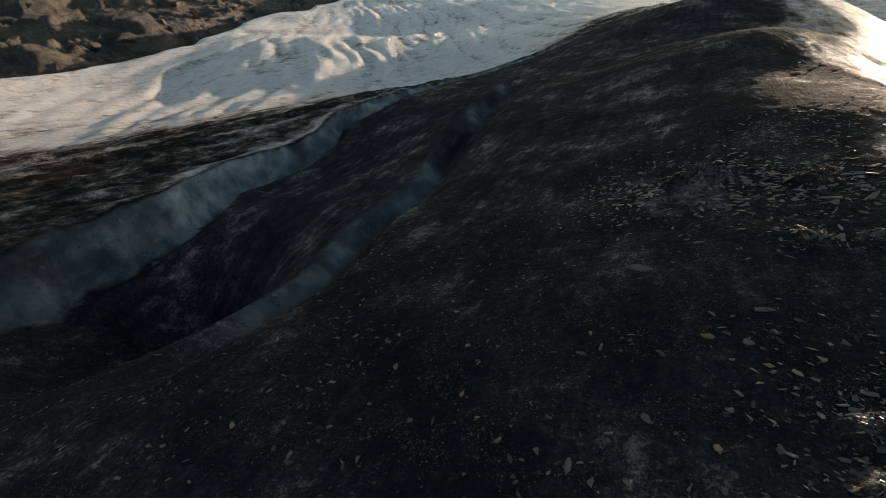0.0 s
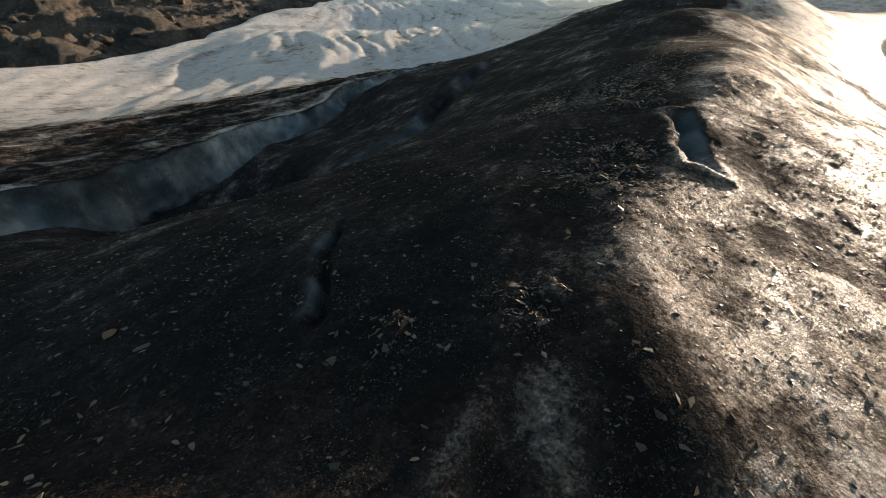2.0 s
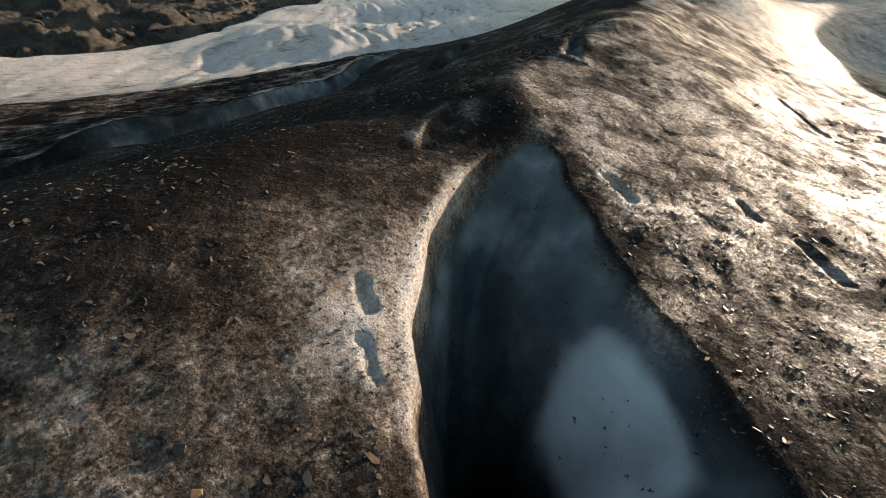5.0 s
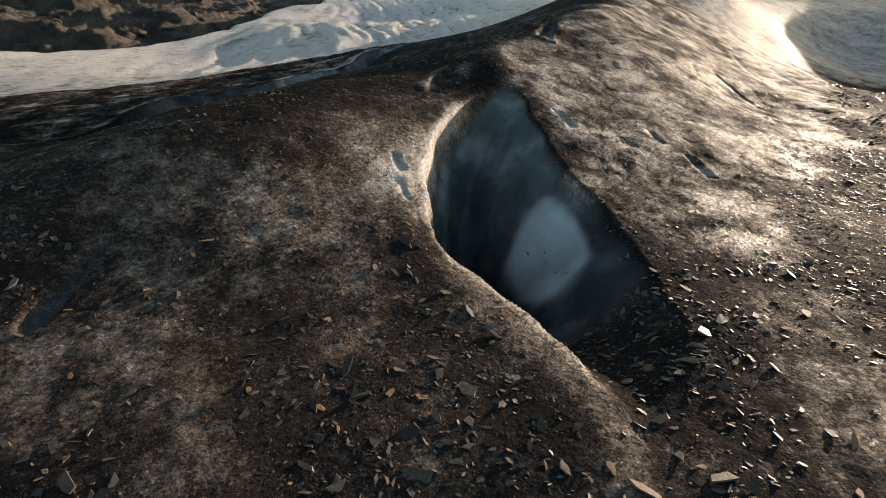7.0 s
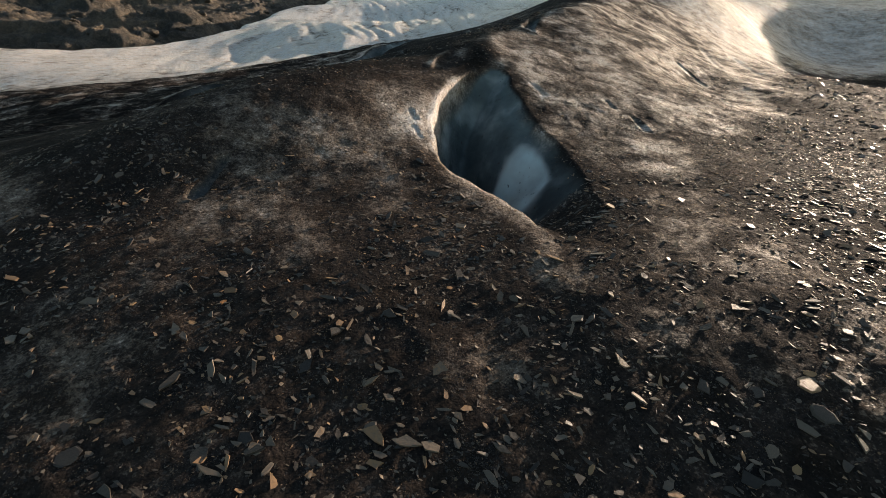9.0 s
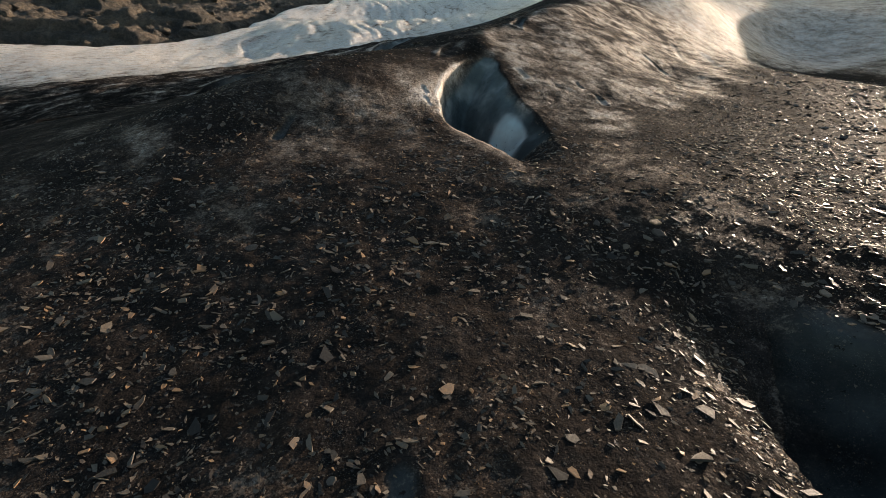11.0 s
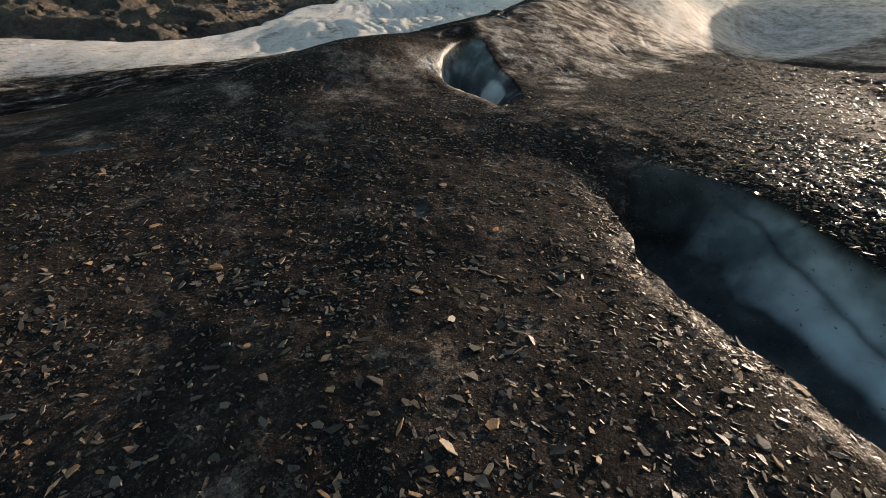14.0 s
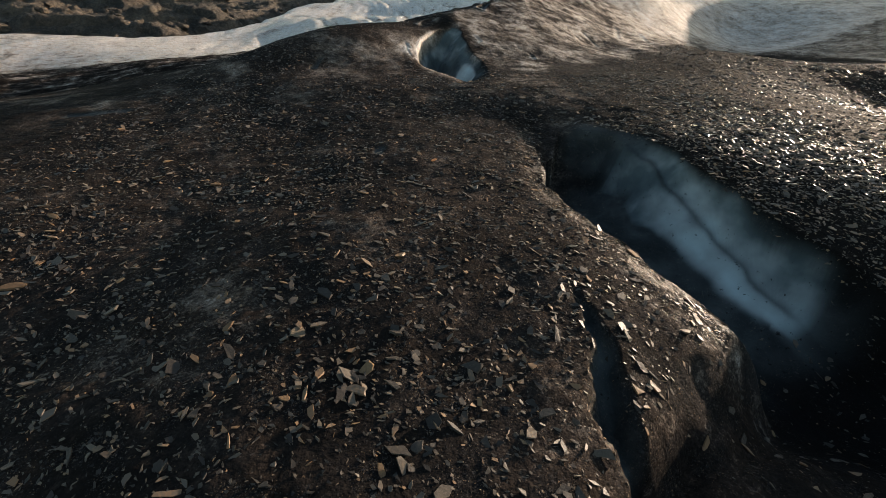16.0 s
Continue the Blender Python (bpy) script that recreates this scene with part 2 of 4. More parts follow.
    # sunlit, glinting clumps on the gully's western lip, painted pale
    pale = np.maximum(pale, 0.95 * np.exp(-((along(GULLY_WEST[2:11], x, y)[0] / 0.75) ** 2)) * step(-0.30, 0.35, noise2(x * 1.7, y * 1.7, 18) + 0.5 * noise2(x * 5, y * 5, 19)))
    # more painted sunlight on the west bank
    dirt_and_shade -= 0.16 * np.exp(-(((x + 0.1) / 0.9) ** 2 + ((y + 5.8) / 1.3) ** 2))
    dirt_and_shade -= 0.39 * np.clip(pale, 0, 1.1) + 0.14 * np.clip(noise2(x * 0.5, y * 0.35, 9), -1, 1)
    dirt_and_shade -= 0.16 * step(0.0, 0.5, noise2(0.8 * x * 0.5 + 0.3 * y, y * 0.4 - 0.2 * x, 12)) * step(-0.3, -1.6, x) * step(-8.3, -10.0, y) * step(-17, -11, y)
    # darker by the moulin's head and on the bank northwest of it
    dirt_and_shade += 0.30 * np.exp(-(((x - 1.55) / 0.6) ** 2 + ((y + 2.4) / 0.8) ** 2)) + 0.48 * np.exp(-(((x + 2.0) / 1.5) ** 2 + ((y + 4.1) / 1.2) ** 2))
    # the far ice: smooth swells, furrows along the flow, dirt bands
    u, v = 0.84 * x + 0.54 * y, -0.54 * x + 0.84 * y
    w1, w2 = x + 0.2 * (y - 35), y - 0.2 * x
    bend = 2.5 * noise2(x * 0.05, y * 0.05, 20)
    swell = 0.32 * noise2(u * 0.07, v * 0.12, 21) + 0.42 * np.abs(noise2((w1 + bend) * 0.17, w2 * 0.035, 22)) + 0.34 * np.abs(noise2((w1 + 1.6 * bend) * 0.40, w2 * 0.08, 23)) + 0.08 * noise2(w1 * 0.9, w2 * 0.3, 24)
    crease = np.exp(-(noise2((w1 + bend) * 0.17, w2 * 0.035, 22) / 0.06) ** 2) + 0.6 * np.exp(-(noise2((w1 + 1.6 * bend) * 0.40, w2 * 0.08, 23) / 0.09) ** 2)
    calm = 0.45 + 0.55 * step(-26, -10, x)
    z += white * step(0, 6, q) * swell * calm * (1 - 0.6 * mound)
    blue = np.maximum(blue, white * np.clip(1.3 * bite, 0, 1))
    clear = np.maximum(clear, np.clip(2 * bite, 0, 1))
    smut = 0.02 + 0.22 * crease * step(-34, -16, x) + 0.12 * step(-10, -40, x) + 0.36 * np.exp(-np.maximum(q, 0) / 2.5) + 0.14 * noise2(w1 * 0.5, w2 * 0.09, 25) + 0.10 * noise2(u * 0.1, v * 1.0, 27)
    dirt_and_shade = dirt_and_shade * (1 - white) + white * smut
    # dark strips between the crevasse and the white ice
    _, qa, wa = along(CREVASSE_A, x, y)
    qa = qa + 0.35 * noise2(wa * 0.35, qa * 0.3, 31) + 0.20 * noise2(wa * 1.1, qa * 0.6, 32) + 0.08 * noise2(wa * 3.1, qa * 1.6, 36)
    strip = (1 - white) * step(0.5, 1.5, qa)
    z += strip * (0.16 * noise2(u * 0.35, v * 1.1, 33) + 0.08 * noise2(u * 0.9, v * 2.2, 34))
    # grazing sunlight on the strips and the crevasse lip, put into the colour
    dirt_and_shade -= strip * (0.08 + 0.26 * step(0.05, 0.5, noise2(u * 0.12, v * 0.8, 35))) + (0.16 * np.exp(-((qa - 1.25) / 0.5) ** 2) + 0.32 * np.exp(-((qa - 1.1) / 0.2) ** 2) * step(8, 13, wa) * step(-0.5, 0.2, noise2(wa * 0.4, 0 * wa, 39))) * (1 - white)
    open_a = 1 - step(16, 21, wa) * 0.5
    tall = 0.45 * step(1.5, 4.0, wa) * (1 - step(13, 18, wa))
    wall = step(0.0, 0.70, qa) - 1
    bank = step(-1.1, 0.0, qa)
    z += open_a * np.where(qa < 0, -0.8 * bank, 0.8 * wall) + tall * step(0.0, 0.70, qa) * np.exp(-np.maximum(qa - 0.75, 0) / 1.3)
    blue = np.maximum(blue, step(-0.06, 0.08, qa) * step(0.80, 0.62, qa) * step(2.5, 4.5, wa) * (0.50 + 0.50 * step(-0.25, 0.2, noise2(wa * 0.5, qa, 37))) * (1 - 0.5 * step(0.22, 0.55, qa + 0.22 * noise2(wa * 0.9, 0 * wa, 46) + 0.10 * noise2(wa * 3.5, qa * 2, 47) - 0.5 * step(6.5, 9, wa))))
    dirt_and_shade += 0.5 * (1 - white) * np.exp(-((qa - 0.80) / 0.10) ** 2) * step(-0.2, 0.3, noise2(wa * 0.35, 0 * wa, 38))
    clear = np.maximum(clear, 0.15 * step(-0.06, 0.08, qa) * step(0.80, 0.62, qa) * step(2.5, 4.5, wa))
    _, qb, wb = along(CREVASSE_B, x, y)
    qb = qb + 0.3 * noise2(wb * 0.4, qb * 0.3, 41) + 0.08 * noise2(wb * 1.7, qb, 44)
    open_b = step(0, 2, wb) * (1 - step(15, 19, wb))
    z += open_b * (0.44 + 0.08 * noise2(wb * 0.4, 0 * wb, 43)) * np.where(qb < 0, -step(-0.9, 0, qb), step(0, 0.5, qb) - 1)
    blue = np.maximum(blue, open_b * np.exp(-((qb - 0.25) / 0.28) ** 2) * 0.75 * step(-0.45, 0.3, noise2(wb * 0.3, 0 * wb, 42) + 0.2 * noise2(wb * 1.6, qb * 2.2, 45)))
    # the smooth clean bowl to the east
    bowl = step(-0.8, 1.6, along(BOWL, x, y)[1] + 0.8 * noise2(x * 0.3, y * 0.3, 14)) * step(14, 18, x)
    dirt_and_shade = dirt_and_shade * (1 - 0.45 * bowl)
    dirt_and_shade += 0.36 * step(4.5, 7.5, x) * step(-0.5, -2.5, qp) * step(30, 20, x) * (1 - pale)
    # relief of the near surface
    close = np.exp(-((far / 34) ** 4))
    rough = close * (1 - 0.25 * shady) * (0.026 * noise2(x * 0.7, y * 0.7, 51) + 0.009 * noise2(x * 2.3, y * 2.3, 52) + 0.006 * noise2(x * 5.0, y * 5.0, 53) + 0.012 * np.abs(noise2(x * 9.5, y * 9.5, 54)))
    rough += crust * (0.05 * np.abs(noise2(x * 1.6, y * 1.6, 17)) + 0.04 * np.abs(noise2(x * 4.5, y * 4.5, 77)))
    rough += step(-9, -13, y) * step(9, 6, x) * (0.020 * noise2(x * 1.4, y * 1.4, 46) + 0.012 * noise2(x * 3.3, y * 3.3, 47) + 0.007 * np.abs(noise2(x * 7.0, y * 7.0, 48)))
    hx, hy = x + 0.09 * noise2(x * 4.5, y * 4.5, 91) + 0.04 * noise2(x * 12, y * 12, 96), y + 0.09 * noise2(x * 4.5, y * 4.5, 97)
    for cx, cy, r, h in HEAPS:
        heap = np.exp(-((((hx - cx) ** 2 + (hy - cy) ** 2) / r**2) ** 2))
        rough += h * heap * (0.5 + 0.7 * np.abs(noise2(x * 13, y * 13, 100)))
        dirt_and_shade -= 0.24 * heap
    grain = np.abs(noise2((0.8 * x - 0.6 * y) * 2.6, (0.6 * x + 0.8 * y) * 1.1, 55))
    pocks = np.clip(noise2(x * 4.2 + 0.5 * noise2(x * 3, y * 3, 68), y * 3.6, 66) - 0.12, 0, 1)
    rough += close * pale * step(1.5, 3.0, x) * (0.020 * np.abs(noise2(x * 0.9 + 0.4 * noise2(x, y, 18), y * 1.2, 19)) + 0.010 * np.abs(noise2(x * 2.3, y * 2.6, 13)))
    rough += close * pale * (0.012 * (grain - 0.3) + 0.004 * noise2(x * 4.6, y * 4.6, 56) - 0.004 * pocks**1.5)
    rough += close * (1 - white) * step(0.5, -2.0, qp) * step(-3, 2, y) * (0.06 * noise2((0.44 * x + 0.9 * y) * 0.7, (0.9 * x - 0.44 * y) * 2.6, 57) + 0.028 * np.abs(noise2((0.44 * x + 0.9 * y) * 2.1, (0.9 * x - 0.44 * y) * 6.5, 70)))
    dirt_and_shade += 0.16 * close * pale * step(1.5, 3.0, x) * step(0.10, 0.0, np.abs(noise2(x * 0.9 + 0.4 * noise2(x, y, 18), y * 1.2, 19)) + 0.05 * noise2(x * 6, y * 6, 29))
    dirt_and_shade += 0.30 * pale * step(1.5, 3.0, x) * (1 - bowl) * np.clip(noise2((0.8 * x + 0.6 * y) * 0.8, (0.8 * y - 0.6 * x) * 1.5, 78) + 0.7 * noise2(x * 2.6, y * 2.6, 79), -0.25, 1)
    dirt_and_shade += 0.05 * close * pale * step(0.22, 0.5, pocks + 0.12 * noise2(x * 9, y * 9, 69))
    # the small scarp above the moulin
    _, qx, wx = along(SCARP, x + 0.05 * noise2(x * 3, y * 3, 58), y + 0.05 * noise2(x * 3, y * 3, 59))
    ends = step(0, 0.25, wx) * (1 - step(1.6, 1.95, wx))
    rough += ends * np.where(qx > 0, 0.025 * np.exp(-np.maximum(qx, 0) / 0.25), 0.025 - 0.11 * step(0.0, -0.16, qx)) * np.where(qx < 0, np.exp(np.minimum(qx, 0) / 0.45), 1)
    dirt_and_shade -= 0.32 * ends * np.exp(-((qx - 0.06) / (0.13 + 0.05 * noise2(x * 4, y * 4, 60))) ** 2) + 0.5 * np.exp(-(((x - 1.15) / 0.28) ** 2 + ((y + 2.15) / 0.42) ** 2))
    z = z + rough
    # the moulin
    m = (x > -0.4) & (x < 4.1) & (y > -11.4) & (y < -2.2)
    if m.any():
        a, b = x[m] + 0.07 * noise2(x[m] * 1.7, y[m] * 1.7, 61), y[m] + 0.07 * noise2(x[m] * 1.7, y[m] * 1.7, 62)
        ring = MOULIN_WEST + MOULIN_EAST[-2:0:-1]
        s = along(ring + ring[:1], a, b)[0] * np.where(inside(ring, a, b), 1, -1)
        e = along(MOULIN_EAST[:-2], a, b)[0]
        w = along(MOULIN_WEST, a, b)[0]
        shallow = step(-10.2, -7.4, b)
        deep = shallow * (0.25 * step(0.0, 0.35, e) + 1.15 * step(0.25, 1.5, e)) + 0.14 * step(0.1, 0.8, e) * step(-10.8, -9.8, b)
        deep = deep + 3.2 * np.exp(-(((a - 1.02) / 0.5) ** 2 + ((b + 6.7) / 1.5) ** 2)) * step(0.1, 0.5, s)
        drop = np.where(s > 0, w, 0)
        cut = (0.45 * step(0.0, 0.12, drop) + 0.55 * step(0.06, 0.42, drop)) * step(0.0, 0.05, s) * deep
        lip = step(0.5, 0.1, w)
        zz = z[m] - cut - 0.05 * step(-0.35, 0.02, s) * lip + 0.008 * lip * np.exp(-((s + 0.06) / 0.08) ** 2)
        bb = step(0.04, 0.13, s) * step(-9.0, -8.0, b + 0.25 * noise2(a * 2, b * 2, 63)) * step(0.02, 0.30, e + 0.08 * noise2(a * 2.5, b * 2.5, 64) + 0.5 * step(-5.0, -3.6, b))
        # a lighter patch low in the moulin
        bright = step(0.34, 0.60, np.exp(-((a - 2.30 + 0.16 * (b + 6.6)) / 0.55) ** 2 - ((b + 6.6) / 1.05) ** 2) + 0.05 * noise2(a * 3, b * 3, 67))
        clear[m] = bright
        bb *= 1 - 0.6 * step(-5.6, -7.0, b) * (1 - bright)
        # darkness of the deep shaft, put into the colour
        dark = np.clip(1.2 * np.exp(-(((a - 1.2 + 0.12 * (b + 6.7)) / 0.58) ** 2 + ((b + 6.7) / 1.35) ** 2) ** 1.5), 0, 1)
        dirt_and_shade[m] += (0.55 * dark + 0.35 * step(-5.6, -7.0, b) * step(-8.6, -8.0, b)) * step(0.0, 0.15, s)
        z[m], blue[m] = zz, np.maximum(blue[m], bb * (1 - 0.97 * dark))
        dirt_and_shade[m] -= 0.36 * lip * np.exp(-((s + 0.01) / (0.075 + 0.03 * noise2(a * 3, b * 3, 65))) ** 2) * step(-10.4, -9.4, b) * step(-3.4, -4.0, b)
        # partial shade on the slope beside the eastern lip, painted as a darker band
        dirt_and_shade[m] += (0.14 + 0.16 * step(-5.4, -4.4, b)) * np.exp(-(e / 0.45) ** 2) * (s < 0.1) * step(0.3, 0.8, w)
        rough[m] *= 1 - step(0, 0.2, s)
    # the gully
    m = (x > 2.6) & (x < 11) & (y > -26.5) & (y < -13.4)
    if m.any():
        a, b = x[m] + 0.10 * noise2(x[m] * 1.3, y[m] * 1.3, 71), y[m] + 0.10 * noise2(x[m] * 1.3, y[m] * 1.3, 72)
        ring = GULLY_WEST + GULLY_EAST[:0:-1]
        s = along(ring + ring[:1], a, b)[0] * np.where(inside(ring, a, b), 1, -1)
        e, _, we = along(GULLY_EAST, a, b)
        w = along(GULLY_WEST, a, b)[0]
        e = e + 0.10 * noise2(we * 0.9, e * 0.8, 74) + 0.05 * noise2(we * 2.6, e * 2.0, 75)
        tier = np.clip((we - 2.6) / 5.2, 0, 1)
        deep = 1.15 * step(0.0, 2.8, we + 0.3) * (tier * step(-0.05, 0.38, e) + (1 - tier) * step(0.42, 1.0, e)) + 0.25 * step(0.9, 1.8, e)
        soft = 0.24 + 0.85 * step(-21.2, -22.4, b) * step(-24.4, -23.4, b)
        deep = deep * (1 - 0.45 * step(-22.6, -23.8, b)) + 0.06 * noise2(a * 1.2, b * 1.2, 76) * step(-22.2, -23.0, b)
        z[m] -= 0.12 * step(-0.65, 0.05, s) * step(1.2, 0.4, w) * step(-26.0, -24.5, b)
        cut = step(0.0, 1.0, w / soft) * step(0.0, 0.10, s) * deep
        z[m] -= cut * step(-26.3, -25.0, b)
        bb = step(0.02, 0.16, s) * (1 - step(0.8, 1.15, e + 0.2 * noise2(a * 1.5, b * 1.5, 73))) * (1 - step(7.7, 8.3, we))
        bb = np.maximum(bb, 0.30 * step(0.02, 0.2, s) * (1 - step(7.5, 9, we)))
        blue[m] = np.maximum(blue[m], bb * step(0.5, 1.6, we) * (0.20 + 0.80 * step(3.0, 5.0, we + 1.0 * e)))
        ledge = np.exp(-((e - 0.40) / 0.075) ** 2) * step(3.2, 4.0, we) * (1 - step(7.4, 8.2, we))
        blue[m] *= 1 - 0.6 * ledge
        clear[m] = np.maximum(clear[m], 0.30 * step(0.45, 0.75, e) * (1 - step(0.85, 1.1, e)) * step(4.2, 6.0, we) + 0.65 * step(4.8, 5.6, we) * step(0.1, 0.3, e) * (1 - step(0.7, 1.0, e)))
    # rill and sink hole
    m = (x > 2.2) & (x < 4.2) & (y > -26.5) & (y < -21.5)
    if m.any():
        d, _, w = along(RILL, x[m] + 0.09 * noise2(x[m] * 2.5, y[m] * 2.5, 81) + 0.03 * noise2(x[m] * 9, y[m] * 9, 82), y[m])
        half = 0.05 + 0.22 * step(0.2, 2.0, w)
        z[m] -= (0.18 + 0.25 * step(0.6, 2.0, w)) * step(half, half * 0.25, d) * step(0, 0.5, w)
        blue[m] = np.maximum(blue[m], 0.45 * step(half, half * 0.3, d) * step(0.1, 0.5, w))
    m = (x > 2.8) & (x < 4.8) & (y > 0.3) & (y < 3.6)
    if m.any():
        a, b = x[m] + 0.08 * noise2(x[m] * 1.8, y[m] * 1.8, 85) + 0.02 * noise2(x[m] * 8, y[m] * 8, 86), y[m] + 0.10 * noise2(x[m] * 2.5, y[m] * 2.5, 87)
        s = along(SINK + SINK[:1], a, b)[0] * np.where(inside(SINK, a, b), 1, -1)
        e = along(SINK[4:], a, b)[0]
        z[m] -= step(0, 0.15, s) * (0.02 + 0.30 * step(0.0, 0.6, e))
        blue[m] = np.maximum(blue[m], 0.5 * step(0.02, 0.12, s))
        # the sink's western rim is painted paler, as the sun lights it
        dirt_and_shade[m] -= 0.30 * np.exp(-((s + 0.02) / 0.10) ** 2) * step(0.35, 0.1, along(SINK[:5], a, b)[0])
        z[m] += 0.05 * np.exp(-((s + 0.08) / 0.12) ** 2) * step(0.35, 0.1, along(SINK[:5], a, b)[0])
    # a narrow slot in the shaded slope
    ds, qs, ws = along(SLOT, x + 0.03 * noise2(x * 4, y * 4, 88), y)
    reach = step(0, 0.4, ws) * (1 - step(1.9, 2.3, ws))
    z -= 0.12 * reach * step(0.10, 0.02, ds)
    blue = np.maximum(blue, 0.7 * reach * np.exp(-((ds - 0.10) / 0.06) ** 2) * (qs < 0) * step(-0.3, 0.3, noise2(x * 2.5, y * 2.5, 89)))
    px, py = x + 0.05 * noise2(x * 5, y * 5, 83), y + 0.05 * noise2(x * 5, y * 5, 84)
    for ax, ay, bx, by, half, deep in PITS:
        m = (x > min(ax, bx) - 1) & (x < max(ax, bx) + 1) & (y > min(ay, by) - 1) & (y < max(ay, by) + 1)
        if m.any():
            d = along([(ax, ay), (bx, by)], px[m], py[m])[0]
            g = step(half * 1.15, half * 0.45, d)
            z[m] -= deep * g
            blue[m] = np.maximum(blue[m], 0.30 * g)
            dirt_and_shade[m] -= 0.12 * g * pale[m]
            # lit rim of the hollow, put into the colour
            dirt_and_shade[m] -= 0.18 * np.exp(-(((d - half * 1.25) / 0.05) ** 2)) * pale[m]
    return z, np.clip(dirt_and_shade, 0, 1.4), np.clip(blue, 0, 1), np.clip(clear, 0, 1), np.clip(white + strip, 0, 1), np.clip((1 - white) * step(0.0, 2.0, qc) * step(-4, 0, y) * step(1.2, 0.3, qa), 0, 1), np.clip(0.25 * step(2.5, 7.5, x - 2.0 * step(-6, 0, y) + 0.8 * noise2(x * 0.4, y * 0.4, 11)) * step(12, 6, y) * (1 - white), 0, 1)


# ---------------------------------------------------------------- materials
def material(name):
    m = bpy.data.materials.new(name)
    m.use_nodes = True
    nt = m.node_tree
    return m, nt, nt.nodes["Principled BSDF"]


def node(nt, kind, **values):
    n = nt.nodes.new("ShaderNode" + kind)
    for k, v in values.items():
        if k in n.inputs:
            n.inputs[k].default_value = v
    return n


def noise_node(nt, where, scale, detail=4.0, rough=0.55):
    n = node(nt, "TexNoise", Scale=scale, Detail=detail, Roughness=rough)
    nt.links.new(where, n.inputs["Vector"])
    return n.outputs["Fac"]


def calc(nt, op, a, b=None, c=None):
    n = nt.nodes.new("ShaderNodeMath")
    n.operation = op
    for k, v in enumerate((a, b, c)):
        if v is None:
            continue
        if isinstance(v, (int, float)):
            n.inputs[k].default_value = v
        else:
            nt.links.new(v, n.inputs[k])
    return n.outputs[0]


def ramp(nt, fac, stops):
    n = nt.nodes.new("ShaderNodeValToRGB")
    while len(n.color_ramp.elements) < len(stops):
        n.color_ramp.elements.new(0.5)
    for e, (p, c) in zip(n.color_ramp.elements, stops):
        e.position, e.color = p, (*c, 1)
    nt.links.new(fac, n.inputs[0])
    return n.outputs[0]


def blend(nt, fac, a, b):
    n = nt.nodes.new("ShaderNodeMix")
    n.data_type = "RGBA"
    for sock, v in ((n.inputs[0], fac), (n.inputs[6], a), (n.inputs[7], b)):
        if isinstance(v, (int, float)):
            sock.default_value = v
        elif isinstance(v, tuple):
            sock.default_value = (*v, 1)
        else:
            nt.links.new(v, sock)
    return n.outputs[2]


def bump(nt, bsdf, layers):
    normal = None
    for height, strength, distance in layers:
        b = node(nt, "Bump", Strength=strength, Distance=distance)
        nt.links.new(height, b.inputs["Height"])
        if normal:
            nt.links.new(normal, b.inputs["Normal"])
        normal = b.outputs[0]
    nt.links.new(normal, bsdf.inputs["Normal"])


